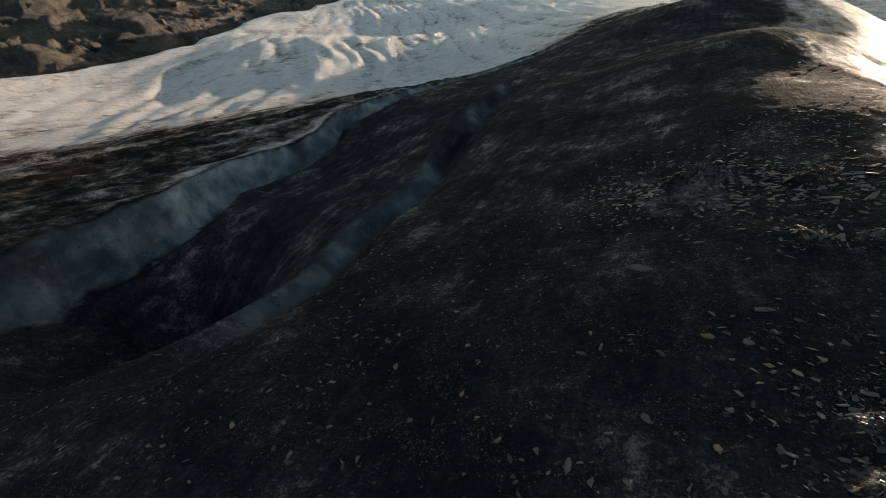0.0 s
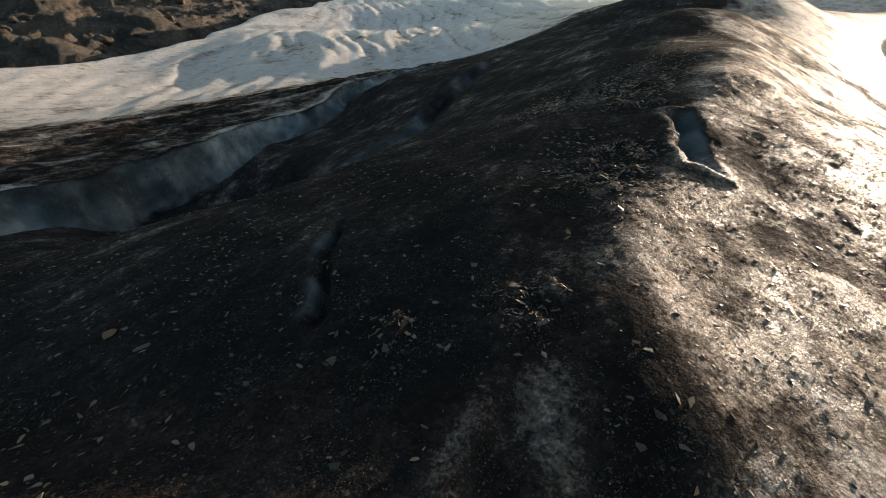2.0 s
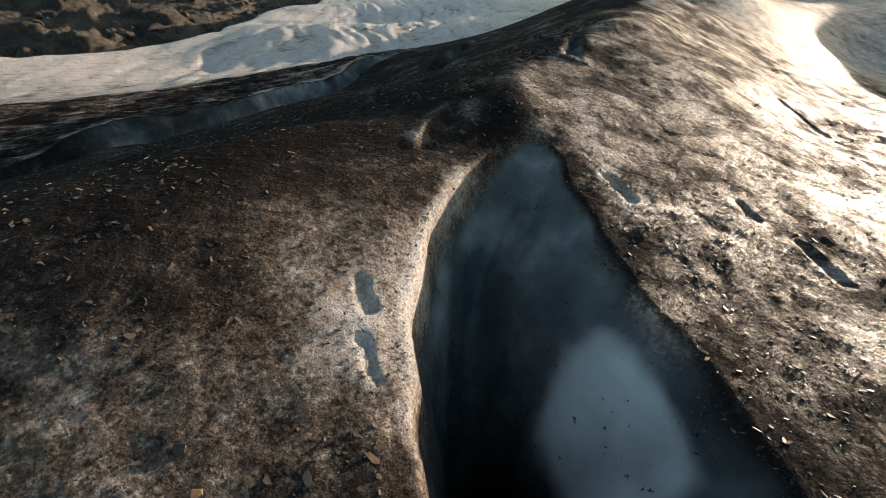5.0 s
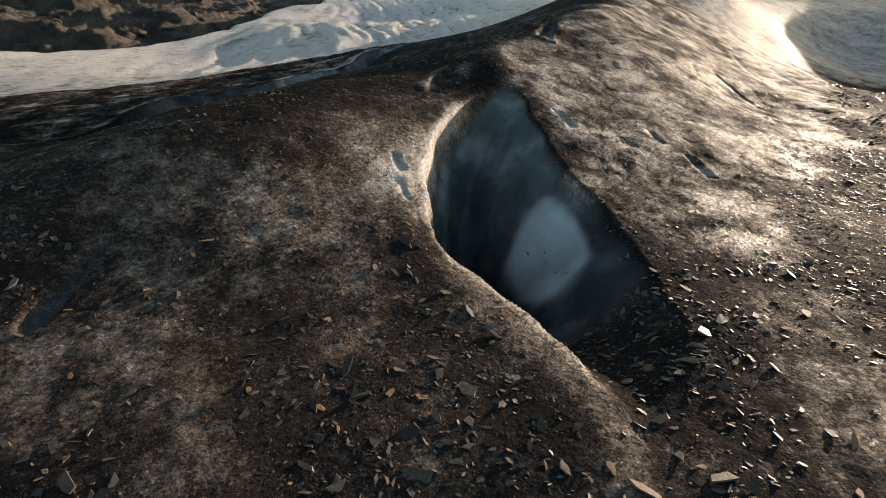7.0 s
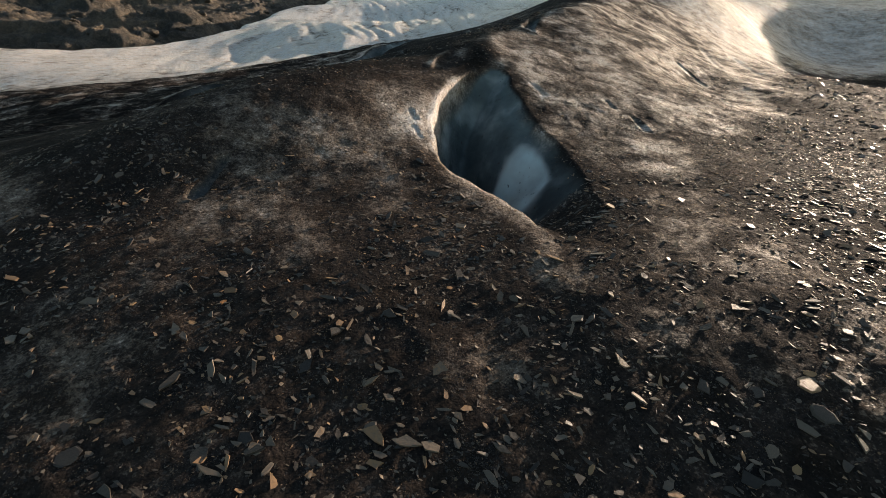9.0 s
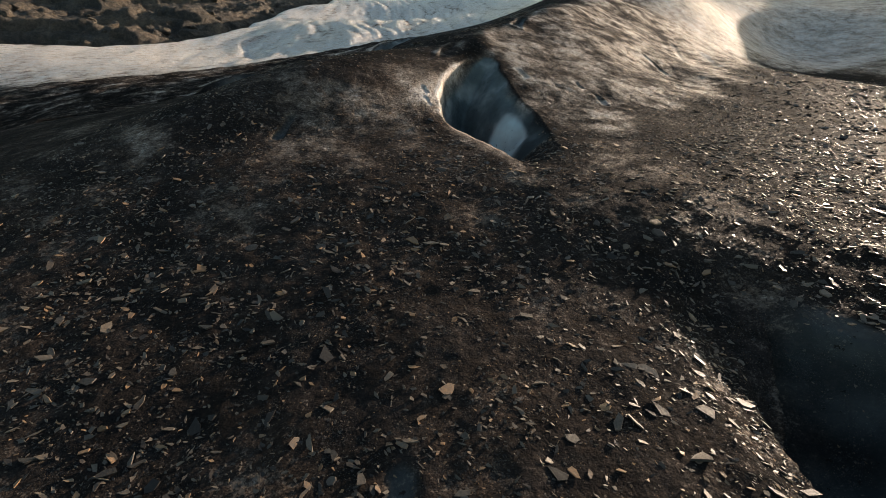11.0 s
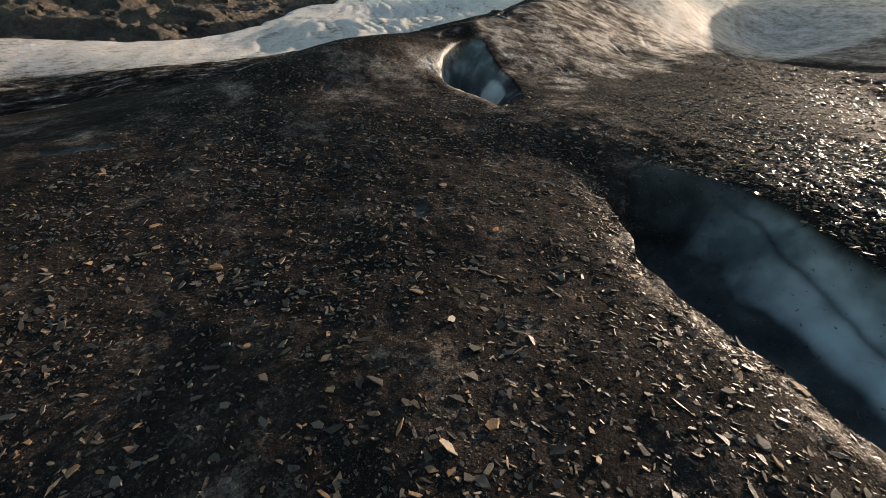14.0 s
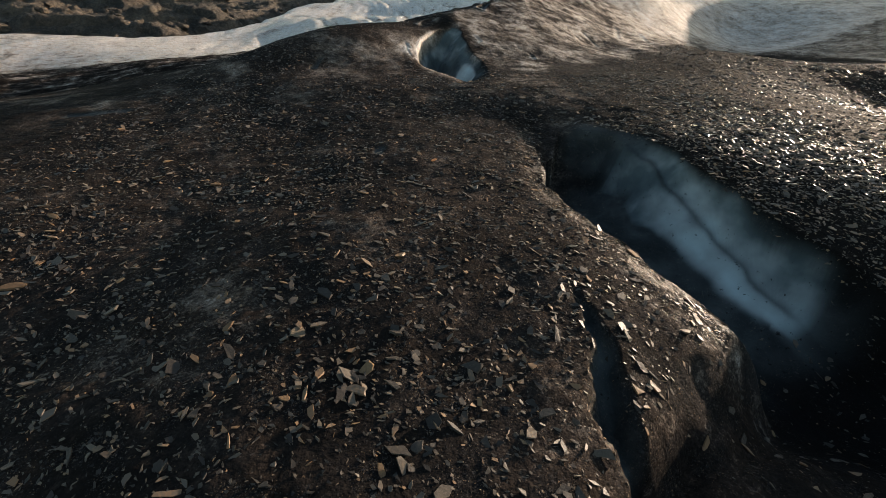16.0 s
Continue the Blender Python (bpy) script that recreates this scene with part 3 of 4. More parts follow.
def glacier_material():
    m, nt, bsdf = material("debris_covered_ice")
    at = nt.nodes.new("ShaderNodeTexCoord").outputs["Object"]
    dirt_and_shade = node(nt, "Attribute")
    dirt_and_shade.attribute_name = "dirt_and_shade"
    blue = node(nt, "Attribute")
    blue.attribute_name = "blue"
    coarse = noise_node(nt, at, 1.3, 5.0)
    mid = noise_node(nt, at, 9.0, 5.0, 0.65)
    fine = noise_node(nt, at, 46.0, 4.0, 0.7)
    grit = noise_node(nt, at, 160.0, 2.0, 0.6)
    cells = []
    for scale in (24.0, 62.0):
        v = node(nt, "TexVoronoi", Scale=scale, Randomness=1.0)
        nt.links.new(at, v.inputs["Vector"])
        hue = nt.nodes.new("ShaderNodeSeparateColor")
        nt.links.new(v.outputs["Color"], hue.inputs[0])
        cells.append((v.outputs["Distance"], hue.outputs[0]))
    total = calc(nt, "ADD", dirt_and_shade.outputs["Fac"], calc(nt, "MULTIPLY", calc(nt, "SUBTRACT", coarse, 0.5), 0.85))
    for (_, chance), weight in zip(cells, (0.15, 0.16)):
        total = calc(nt, "ADD", total, calc(nt, "MULTIPLY", calc(nt, "SUBTRACT", chance, 0.5), weight))
    blotch = noise_node(nt, at, 3.4, 5.0, 0.6)
    total = calc(nt, "ADD", total, calc(nt, "MULTIPLY", calc(nt, "SUBTRACT", blotch, 0.5), 0.65))
    total = calc(nt, "ADD", total, calc(nt, "MULTIPLY", calc(nt, "SUBTRACT", mid, 0.5), 0.45))
    total = calc(nt, "ADD", total, calc(nt, "MULTIPLY", calc(nt, "SUBTRACT", fine, 0.5), 0.4))
    soften = calc(nt, "MINIMUM", calc(nt, "ADD", 0.62, calc(nt, "MULTIPLY", dirt_and_shade.outputs["Fac"], 0.36)), 1.0)
    total = calc(nt, "ADD", dirt_and_shade.outputs["Fac"], calc(nt, "MULTIPLY", calc(nt, "SUBTRACT", total, dirt_and_shade.outputs["Fac"]), soften))
    bare = calc(nt, "MINIMUM", calc(nt, "MAXIMUM", calc(nt, "MULTIPLY", calc(nt, "SUBTRACT", 0.92, dirt_and_shade.outputs["Fac"]), 2.4), 0.0), 1.0)
    kernel = noise_node(nt, at, 19.0, 3.0, 0.6)
    crumb = noise_node(nt, at, 55.0, 3.0, 0.75)
    total = calc(nt, "ADD", total, calc(nt, "MULTIPLY", calc(nt, "MULTIPLY", calc(nt, "SUBTRACT", kernel, 0.5), 0.6), bare))
    streak = node(nt, "Attribute")
    streak.attribute_name = "streak"
    turned = node(nt, "Mapping")
    turned.vector_type = "TEXTURE"
    turned.inputs["Rotation"].default_value = (0, 0, radians(33))
    turned.inputs["Scale"].default_value = (1.667, 0.526, 1.0)
    nt.links.new(at, turned.inputs["Vector"])
    bands = noise_node(nt, turned.outputs[0], 1.0, 6.0, 0.65)
    flank = node(nt, "Attribute")
    flank.attribute_name = "flank"
    steep = node(nt, "Mapping")
    steep.vector_type = "TEXTURE"
    steep.inputs["Rotation"].default_value = (0, 0, radians(64))
    steep.inputs["Scale"].default_value = (1.667, 0.222, 1.0)
    nt.links.new(at, steep.inputs["Vector"])
    combed = noise_node(nt, steep.outputs[0], 1.0, 7.0, 0.7)
    total = calc(nt, "ADD", total, calc(nt, "MULTIPLY", calc(nt, "MULTIPLY", calc(nt, "SUBTRACT", combed, 0.5), 0.68), flank.outputs["Fac"]))
    total = calc(nt, "ADD", total, calc(nt, "MULTIPLY", calc(nt, "MULTIPLY", calc(nt, "SUBTRACT", bands, 0.5), 0.85), streak.outputs["Fac"]))
    along_flow = node(nt, "Mapping")
    along_flow.inputs["Rotation"].default_value = (0, 0, radians(11))
    along_flow.inputs["Scale"].default_value = (0.8, 0.22, 0.8)
    nt.links.new(at, along_flow.inputs["Vector"])
    ripple = noise_node(nt, along_flow.outputs[0], 1.0, 5.0, 0.6)
    crisp = node(nt, "Mapping")
    crisp.inputs["Rotation"].default_value = (0, 0, radians(-20))
    crisp.inputs["Scale"].default_value = (1.3, 2.6, 2.0)
    nt.links.new(at, crisp.inputs["Vector"])
    crisp = noise_node(nt, crisp.outputs[0], 1.0, 8.0, 0.72)
    total = calc(nt, "ADD", total, calc(nt, "MULTIPLY", calc(nt, "MULTIPLY", calc(nt, "SUBTRACT", crisp, 0.50), 1.25), streak.outputs["Fac"]))
    total = calc(nt, "ADD", total, calc(nt, "MULTIPLY", calc(nt, "MULTIPLY", calc(nt, "SUBTRACT", ripple, 0.5), -0.5), streak.outputs["Fac"]))
    colour = ramp(nt, calc(nt, "MULTIPLY", total, 0.7), [(0.05, (0.81, 0.78, 0.74)), (0.21, (0.51, 0.450, 0.385)), (0.36, (0.165, 0.134, 0.106)), (0.52, (0.037, 0.030, 0.0255)), (0.68, (0.0160, 0.0144, 0.0134)), (0.9, (0.0105, 0.0098, 0.0096))])
    brown = ramp(nt, noise_node(nt, at, 2.2, 4.0), [(0.38, (0.98, 0.98, 1.0)), (0.72, (1.0, 0.89, 0.80))])
    mul = nt.nodes.new("ShaderNodeMix")
    mul.data_type, mul.blend_type = "RGBA", "MULTIPLY"
    mul.inputs[0].default_value = 1.0
    nt.links.new(colour, mul.inputs[6])
    # on the flank, the blue cast of haze and sky is put into the colour
    nt.links.new(blend(nt, flank.outputs["Fac"], brown, (0.90, 0.97, 1.08)), mul.inputs[7])
    soiled = mul.outputs[2]
    heaps = noise_node(nt, at, 2.6, 5.0, 0.65)
    crumbs = []
    for scale, limit, odds in ((21.0, 0.32, 1.02), (47.0, 0.38, 0.98), (95.0, 0.42, 0.98)):
        warped = nt.nodes.new("ShaderNodeVectorMath")
        warped.operation = "ADD"
        nt.links.new(at, warped.inputs[0])
        jitter = node(nt, "TexNoise", Scale=scale * 0.9, Detail=2.0)
        nt.links.new(at, jitter.inputs["Vector"])
        push = nt.nodes.new("ShaderNodeVectorMath")
        push.operation = "SCALE"
        push.inputs["Scale"].default_value = 0.9 / scale
        nt.links.new(jitter.outputs["Color"], push.inputs[0])
        nt.links.new(push.outputs[0], warped.inputs[1])
        v = node(nt, "TexVoronoi", Scale=scale, Randomness=1.0)
        nt.links.new(warped.outputs[0], v.inputs["Vector"])
        hue = nt.nodes.new("ShaderNodeSeparateColor")
        nt.links.new(v.outputs["Color"], hue.inputs[0])
        there = calc(nt, "MULTIPLY", calc(nt, "LESS_THAN", v.outputs["Distance"], limit), calc(nt, "GREATER_THAN", calc(nt, "ADD", hue.outputs[0], calc(nt, "MULTIPLY", calc(nt, "SUBTRACT", heaps, 0.45), 3.2)), odds))
        tint = ramp(nt, hue.outputs[1], [(0.0, (0.018, 0.017, 0.017)), (0.55, (0.038, 0.035, 0.034)), (0.85, (0.078, 0.069, 0.061)), (1.0, (0.16, 0.110, 0.065))])
        soiled = blend(nt, calc(nt, "MULTIPLY", there, 0.9), soiled, tint)
        crumbs.append(there)
    dirty = calc(nt, "MINIMUM", calc(nt, "MAXIMUM", calc(nt, "MULTIPLY", calc(nt, "SUBTRACT", total, 0.52), 6.0), 0.0), 1.0)
    dirty = calc(nt, "MULTIPLY", dirty, calc(nt, "SUBTRACT", 1.0, streak.outputs["Fac"]))
    dirty = calc(nt, "MULTIPLY", dirty, calc(nt, "MAXIMUM", calc(nt, "MINIMUM", calc(nt, "MULTIPLY", calc(nt, "SUBTRACT", 1.30, dirt_and_shade.outputs["Fac"]), 4.0), 1.0), 0.25))
    soiled = blend(nt, dirty, mul.outputs[2], soiled)
    clear = node(nt, "Attribute")
    clear.attribute_name = "clear"
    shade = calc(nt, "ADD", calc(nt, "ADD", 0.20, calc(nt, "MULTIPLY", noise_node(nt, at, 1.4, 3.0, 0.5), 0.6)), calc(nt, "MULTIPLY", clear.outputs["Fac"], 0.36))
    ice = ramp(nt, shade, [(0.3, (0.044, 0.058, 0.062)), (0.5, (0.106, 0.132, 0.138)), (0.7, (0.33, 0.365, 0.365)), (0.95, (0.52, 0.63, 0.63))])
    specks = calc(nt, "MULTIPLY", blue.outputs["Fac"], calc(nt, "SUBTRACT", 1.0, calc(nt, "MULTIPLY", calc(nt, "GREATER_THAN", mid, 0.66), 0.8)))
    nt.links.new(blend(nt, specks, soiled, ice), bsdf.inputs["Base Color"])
    wet = calc(nt, "MULTIPLY", calc(nt, "GREATER_THAN", noise_node(nt, at, 3.0, 6.0, 0.75), 0.60), 0.30)
    soil = calc(nt, "MINIMUM", calc(nt, "MAXIMUM", calc(nt, "MULTIPLY", total, 1.1), 0.0), 1.0)
    damp = node(nt, "Attribute")
    damp.attribute_name = "wet"
    wet = calc(nt, "ADD", wet, calc(nt, "MULTIPLY", calc(nt, "MULTIPLY", damp.outputs["Fac"], calc(nt, "MULTIPLY", soil, calc(nt, "GREATER_THAN", blotch, 0.5))), 0.45))
    glint = calc(nt, "MULTIPLY", calc(nt, "MULTIPLY", calc(nt, "GREATER_THAN", cells[1][1], 0.72), bare), 0.30)
    wet = calc(nt, "ADD", wet, glint)
    rough = calc(nt, "MAXIMUM", calc(nt, "SUBTRACT", calc(nt, "ADD", 0.52, calc(nt, "MULTIPLY", soil, 0.40)), wet), 0.2)
    nt.links.new(rough, bsdf.inputs["Roughness"])
    nt.links.new(calc(nt, "MAXIMUM", calc(nt, "SUBTRACT", 0.45, calc(nt, "MULTIPLY", soil, 0.52)), 0.02), bsdf.inputs["Specular IOR Level"])
    keep = calc(nt, "SUBTRACT", 1.0, calc(nt, "MULTIPLY", blue.outputs["Fac"], 0.85))
    grains = calc(nt, "MULTIPLY", keep, calc(nt, "SUBTRACT", 1.0, calc(nt, "MULTIPLY", flank.outputs["Fac"], 0.2)))
    bump(nt, bsdf, [(calc(nt, "MULTIPLY", ripple, streak.outputs["Fac"]), 0.9, 0.45), (calc(nt, "MULTIPLY", crisp, streak.outputs["Fac"]), 1.0, 0.35), (calc(nt, "MULTIPLY", bands, streak.outputs["Fac"]), 0.7, 0.10), (calc(nt, "MULTIPLY", combed, flank.outputs["Fac"]), 0.8, 0.08), (calc(nt, "MULTIPLY", mid, keep), 1.0, 0.045), (calc(nt, "MULTIPLY", blotch, keep), 0.7, 0.04), (calc(nt, "MULTIPLY", cells[0][0], grains), 0.5, 0.008), (calc(nt, "MULTIPLY", calc(nt, "MULTIPLY", kernel, bare), keep), 1.0, 0.055), (calc(nt, "MULTIPLY", calc(nt, "MULTIPLY", crumb, bare), keep), 1.0, 0.034), (calc(nt, "MULTIPLY", fine, grains), 0.7, 0.010), (calc(nt, "MULTIPLY", grit, grains), 0.5, 0.003), (calc(nt, "MULTIPLY", calc(nt, "MULTIPLY", crumbs[0], dirty), keep), 0.8, 0.012), (calc(nt, "MULTIPLY", calc(nt, "MULTIPLY", crumbs[1], dirty), keep), 0.8, 0.006)])
    return m


def stone_material(name, low, high, rust, rough=0.6, gloss=0.22):
    m, nt, bsdf = material(name)
    at = nt.nodes.new("ShaderNodeTexCoord").outputs["Object"]
    info = nt.nodes.new("ShaderNodeObjectInfo")
    isle = nt.nodes.new("ShaderNodeNewGeometry")
    pick = calc(nt, "FRACT", calc(nt, "ADD", info.outputs["Random"], isle.outputs["Random Per Island"]))
    grain = noise_node(nt, at, 35.0, 5.0, 0.65)
    tone = calc(nt, "ADD", calc(nt, "MULTIPLY", pick, 0.75), calc(nt, "MULTIPLY", grain, 0.35))
    mid = tuple(0.65 * a + 0.35 * b for a, b in zip(low, high))
    colour = ramp(nt, tone, [(0.1, low), (0.45, mid), (0.66, high), (0.78, high), (0.88, rust)])
    nt.links.new(colour, bsdf.inputs["Base Color"])
    bsdf.inputs["Roughness"].default_value = rough
    bsdf.inputs["Specular IOR Level"].default_value = gloss
    bump(nt, bsdf, [(grain, 0.6, 0.01)])
    return m


def rock_material():
    m, nt, bsdf = material("moraine_rock")
    at = nt.nodes.new("ShaderNodeTexCoord").outputs["Object"]
    big = noise_node(nt, at, 0.12, 6.0, 0.6)
    small = noise_node(nt, at, 1.6, 9.0, 0.8)
    tone = calc(nt, "ADD", calc(nt, "MULTIPLY", big, 0.55), calc(nt, "MULTIPLY", small, 0.6))
    colour = ramp(nt, calc(nt, "SUBTRACT", tone, 0.04), [(0.3, (0.016, 0.014, 0.012)), (0.48, (0.050, 0.041, 0.030)), (0.58, (0.13, 0.10, 0.070)), (0.72, (0.25, 0.19, 0.13))])
    nt.links.new(colour, bsdf.inputs["Base Color"])
    bsdf.inputs["Roughness"].default_value = 0.85
    crack = node(nt, "TexVoronoi", Scale=0.55, Randomness=1.0)
    nt.links.new(at, crack.inputs["Vector"])
    bump(nt, bsdf, [(crack.outputs["Distance"], 1.0, 0.7), (small, 1.0, 0.8)])
    return m


ICE = glacier_material()
SHALE = stone_material("shale", (0.019, 0.017, 0.0155), (0.122, 0.098, 0.074), (0.23, 0.14, 0.075), 0.48, 0.25)
SLIVERS = stone_material("wet_shale", (0.020, 0.018, 0.0165), (0.15, 0.118, 0.088), (0.24, 0.15, 0.085), 0.40, 0.42)
ROCK = rock_material()


# ---------------------------------------------------------------- meshes from arrays
def sheet(name, xs, ys, height, mat, smooth=True):
    gx, gy = np.meshgrid(xs, ys)
    made = height(gx, gy)
    z, extra = (made[0], made[1:]) if isinstance(made, tuple) else (made, ())
    co = np.stack([gx, gy, z], -1).reshape(-1, 3)
    nx, ny = len(xs), len(ys)
    i = (np.arange(ny - 1)[:, None] * nx + np.arange(nx - 1)).ravel()
    quads = np.stack([i, i + 1, i + 1 + nx, i + nx], 1)
    me = solid(name, co, quads, 4, mat, smooth=smooth)
    for key, values in zip(("dirt_and_shade", "blue", "clear", "streak", "flank", "wet"), extra):
        a = me.attributes.new(key, "FLOAT", "POINT")
        a.data.foreach_set("value", values.ravel().astype(np.float32))
    return me


def solid(name, co, faces, sides, mat, smooth=False):
    me = bpy.data.meshes.new(name)
    me.vertices.add(len(co))
    me.vertices.foreach_set("co", np.asarray(co, np.float32).ravel())
    me.loops.add(faces.size)
    me.loops.foreach_set("vertex_index", faces.ravel().astype(np.int32))
    me.polygons.add(len(faces))
    me.polygons.foreach_set("loop_start", np.arange(len(faces), dtype=np.int32) * sides)
    me.polygons.foreach_set("use_smooth", np.full(len(faces), smooth))
    me.update(calc_edges=True)
    me.materials.append(mat)
    return me


def lines(low, fine_low, fine_high, high, fine, grow, widest, beyond):
    """Grid lines: even between fine_low and fine_high, widening outward to widest, then on to beyond."""
    mid = np.arange(fine_low, fine_high, fine)
    def out(start, stop, end):
        made, at, s = [], start, fine
        while at < end:
            s = min(s * (1 + grow), widest) if at < stop else s * 1.25
            at += s
            made.append(at)
        return np.array(made)
    left = -out(-fine_low, -low, beyond)
    right = out(mid[-1], high, beyond)
    return np.concatenate([left[::-1], mid, right])


XS = lines(-72, -5.0, 9.4, 48, 0.04, 0.024, 0.55, 900)
YS = lines(-30, -25.2, 4.0, 105, 0.04, 0.024, 0.50, 900)
ground = tagged(new("ground", sheet("ground", XS, YS, land, ICE)), "dark debris-covered glacier ice with crevasses and meltwater hollows", "glacier", kind="structure")


# ---------------------------------------------------------------- the rock hillside beyond the ice
def hillside(x, y):
    _, d, run = along(ICE_MARGIN, x, y)
    u, v = 0.84 * x + 0.54 * y, -0.54 * x + 0.84 * y
    z = -9.0 + 0.24 * np.clip(d, 0, 15) + 0.06 * np.maximum(d - 15, 0) + 0.012 * np.maximum(d - 40, 0) ** 1.5
    warp = 3 * noise2(u * 0.06, v * 0.06, 90)
    form = 2.6 * noise2((u + warp) * 0.05, (v + warp) * 0.085, 92) + 1.7 * noise2(u * 0.12 + 5, v * 0.17, 93) + 0.9 * np.abs(noise2(u * 0.3, v * 0.38, 94))
    tread = form / 1.5 + 0.25 * noise2(u * 0.8, v * 0.8, 95)
    form = 1.5 * (np.floor(tread) + step(0.55, 1.0, tread - np.floor(tread)) * 0.75 + 0.25 * (tread - np.floor(tread)))
    z += step(1, 12, d) * (form + 0.5 * np.abs(noise2(u * 0.7, v * 0.8, 99)) + 0.22 * noise2(u * 1.3, v * 1.3, 98))
    z -= 2.6 * np.exp(-(((d - 6) / 7) ** 2))
    return z - 6 * step(2, -5, d)


rock_hillside = tagged(new("rock_hillside", sheet("rock_hillside", np.arange(-125, 12, 0.5), np.arange(14, 165, 0.5), hillside, ROCK)), "bare brown moraine hillside beyond the ice", "hillside", kind="structure")

# ---------------------------------------------------------------- shale
rng = np.random.default_rng(7)


def flakes(n, x, y, size, tilt=0.22):
    """Tilted, broken slabs, one island each."""
    k = 5
    z = land(x, y)[0]
    zx = (land(x + 0.04, y)[0] - z) / 0.04
    zy = (land(x, y + 0.04)[0] - z) / 0.04
    nx, ny = np.clip(-zx, -0.8, 0.8) + rng.normal(0, tilt, n), np.clip(-zy, -0.8, 0.8) + rng.normal(0, tilt, n)
    up = np.stack([nx, ny, np.ones(n)], 1)
    up /= np.linalg.norm(up, axis=1)[:, None]
    turn = np.where(rng.uniform(0, 1, n) < 0.5, rng.normal(-0.6, 0.5, n), rng.uniform(0, 2 * np.pi, n))
    a = np.stack([np.cos(turn), np.sin(turn), np.zeros(n)], 1)
    a -= up * (a * up).sum(1)[:, None]
    a /= np.linalg.norm(a, axis=1)[:, None]
    b = np.cross(up, a)
    ang = np.sort(rng.uniform(0, 1, (n, k)), 1) * 0.4 + np.arange(k) / k * 0.6 + 0.1
    ang = ang * 2 * np.pi
    rad = rng.uniform(0.40, 1.2, (n, k)) * size[:, None] * 0.55
    narrow = rng.uniform(0.20, 0.65, n)[:, None]
    px, py = np.cos(ang) * rad, np.sin(ang) * rad * narrow
    thick = size * rng.uniform(0.03, 0.10, n)
    centre = np.stack([x, y, z + thick * 0.4 + size * 0.03], 1)
    flat = centre[:, None] + px[..., None] * a[:, None] + py[..., None] * b[:, None]
    skew = rng.normal(0, 0.1, (n, k))[..., None] * (size * 0.5)[:, None, None]
    top = flat + up[:, None] * (thick * 0.5)[:, None, None] * rng.uniform(0.7, 1.3, (n, k))[..., None]
    low = flat - up[:, None] * (thick * 0.5)[:, None, None] + skew * a[:, None]
    co = np.concatenate([top, low], 1).reshape(-1, 3)
    tri = [(0, j, j + 1) for j in range(1, k - 1)] + [t for j in range(k) for t in ((j, j + k, (j + 1) % k + k), (j, (j + 1) % k + k, (j + 1) % k))]
    faces = (np.arange(n)[:, None, None] * 2 * k + np.array(tri)).reshape(-1, 3)
    return co, faces


def scatter(n):
    x, y = rng.uniform(-9, 12, n * 4), -25.5 + 33 * rng.uniform(0, 1, n * 4) ** 1.25
    _, dirt_and_shade, blue = land(x, y)[:3]
    knots = sum(np.exp(-((x - a) ** 2 + (y - b) ** 2) / r**2) for a, b, r in ((3.2, 5.5, 0.9), (4.6, 4.6, 0.6), (2.5, 1.2, 0.7), (2.2, 0.5, 0.4), (5.2, 6.5, 0.7)))
    want = (0.10 + 0.9 * step(0.55, 0.95, dirt_and_shade)) * (1 - np.clip(blue * 2.2, 0, 1)) * (0.16 + 0.84 * step(-2, -11, y) + 0.7 * step(4.5, 6.5, x) * step(3, -3, y) + 2.0 * knots + 0.12 * step(0.5, -2.5, x) * step(-3, 0, y)) * (0.5 + 0.8 * step(-0.3, 0.6, noise2(x * 0.6, y * 0.6, 101)))
    pit = GULLY_WEST + GULLY_EAST[:0:-1]
    want = want * step(-9, -6.5, x) * step(12, 9.5, x) * step(-25.5, -24.8, y)
    want = want * np.where(inside(pit, x, y) & (along(pit + pit[:1], x, y)[0] > 0.2), 0.10, 1)
    keep = rng.uniform(0, 1, n * 4) < want
    return x[keep][:n], y[keep][:n]


def scatter_east(n):
    """Slivers on the brown slope east of the gully, crowded on the crust beside it."""
    x, y = rng.uniform(7.0, 30, n), rng.uniform(-22, 12, n)
    x[::4], y[::4] = rng.normal(9.3, 1.7, len(x[::4])), rng.normal(-16.6, 2.2, len(x[::4]))
    x[2::16], y[2::16] = rng.normal(4.9, 1.2, len(x[2::16])), rng.normal(-12.0, 1.1, len(x[2::16]))
    _, dirt_and_shade, blue, _, white = land(x, y)[:5]
    crowd = np.exp(-(((x - 9.3) / 2.1) ** 2 + ((y + 16.6) / 2.6) ** 2))
    keep = rng.uniform(0, 1, n) < (np.maximum(step(0.6, 0.9, dirt_and_shade), crowd)) * (1 - white) * (blue < 0.1) * np.maximum(step(7, 9.5, x) * step(30, 26, x) * step(-22, -18, y), crowd) * (0.35 + 1.0 * step(-0.3, 0.6, noise2(x * 0.6, y * 0.6, 103)))
    pit = GULLY_WEST + GULLY_EAST[:0:-1]
    keep &= ~inside(pit, x, y)
    return x[keep], y[keep]


gx, gy = scatter(72000)
size = np.clip(rng.lognormal(np.log(0.042), 0.66, len(gx)), 0.014, 0.24)
px, py = rng.uniform(-2.6, 9.0, 60000), rng.uniform(-9.5, 4.5, 60000)
_, pd, pb = land(px, py)[:3]
keep = (pd < 0.72) & (pb < 0.1) & (rng.uniform(0, 1, 60000) < 0.6)
gx, gy = np.concatenate([gx, px[keep]]), np.concatenate([gy, py[keep]])
size = np.concatenate([size, np.clip(rng.lognormal(np.log(0.028), 0.4, keep.sum()), 0.012, 0.08)])
rim = np.array(GULLY_WEST[1:11])
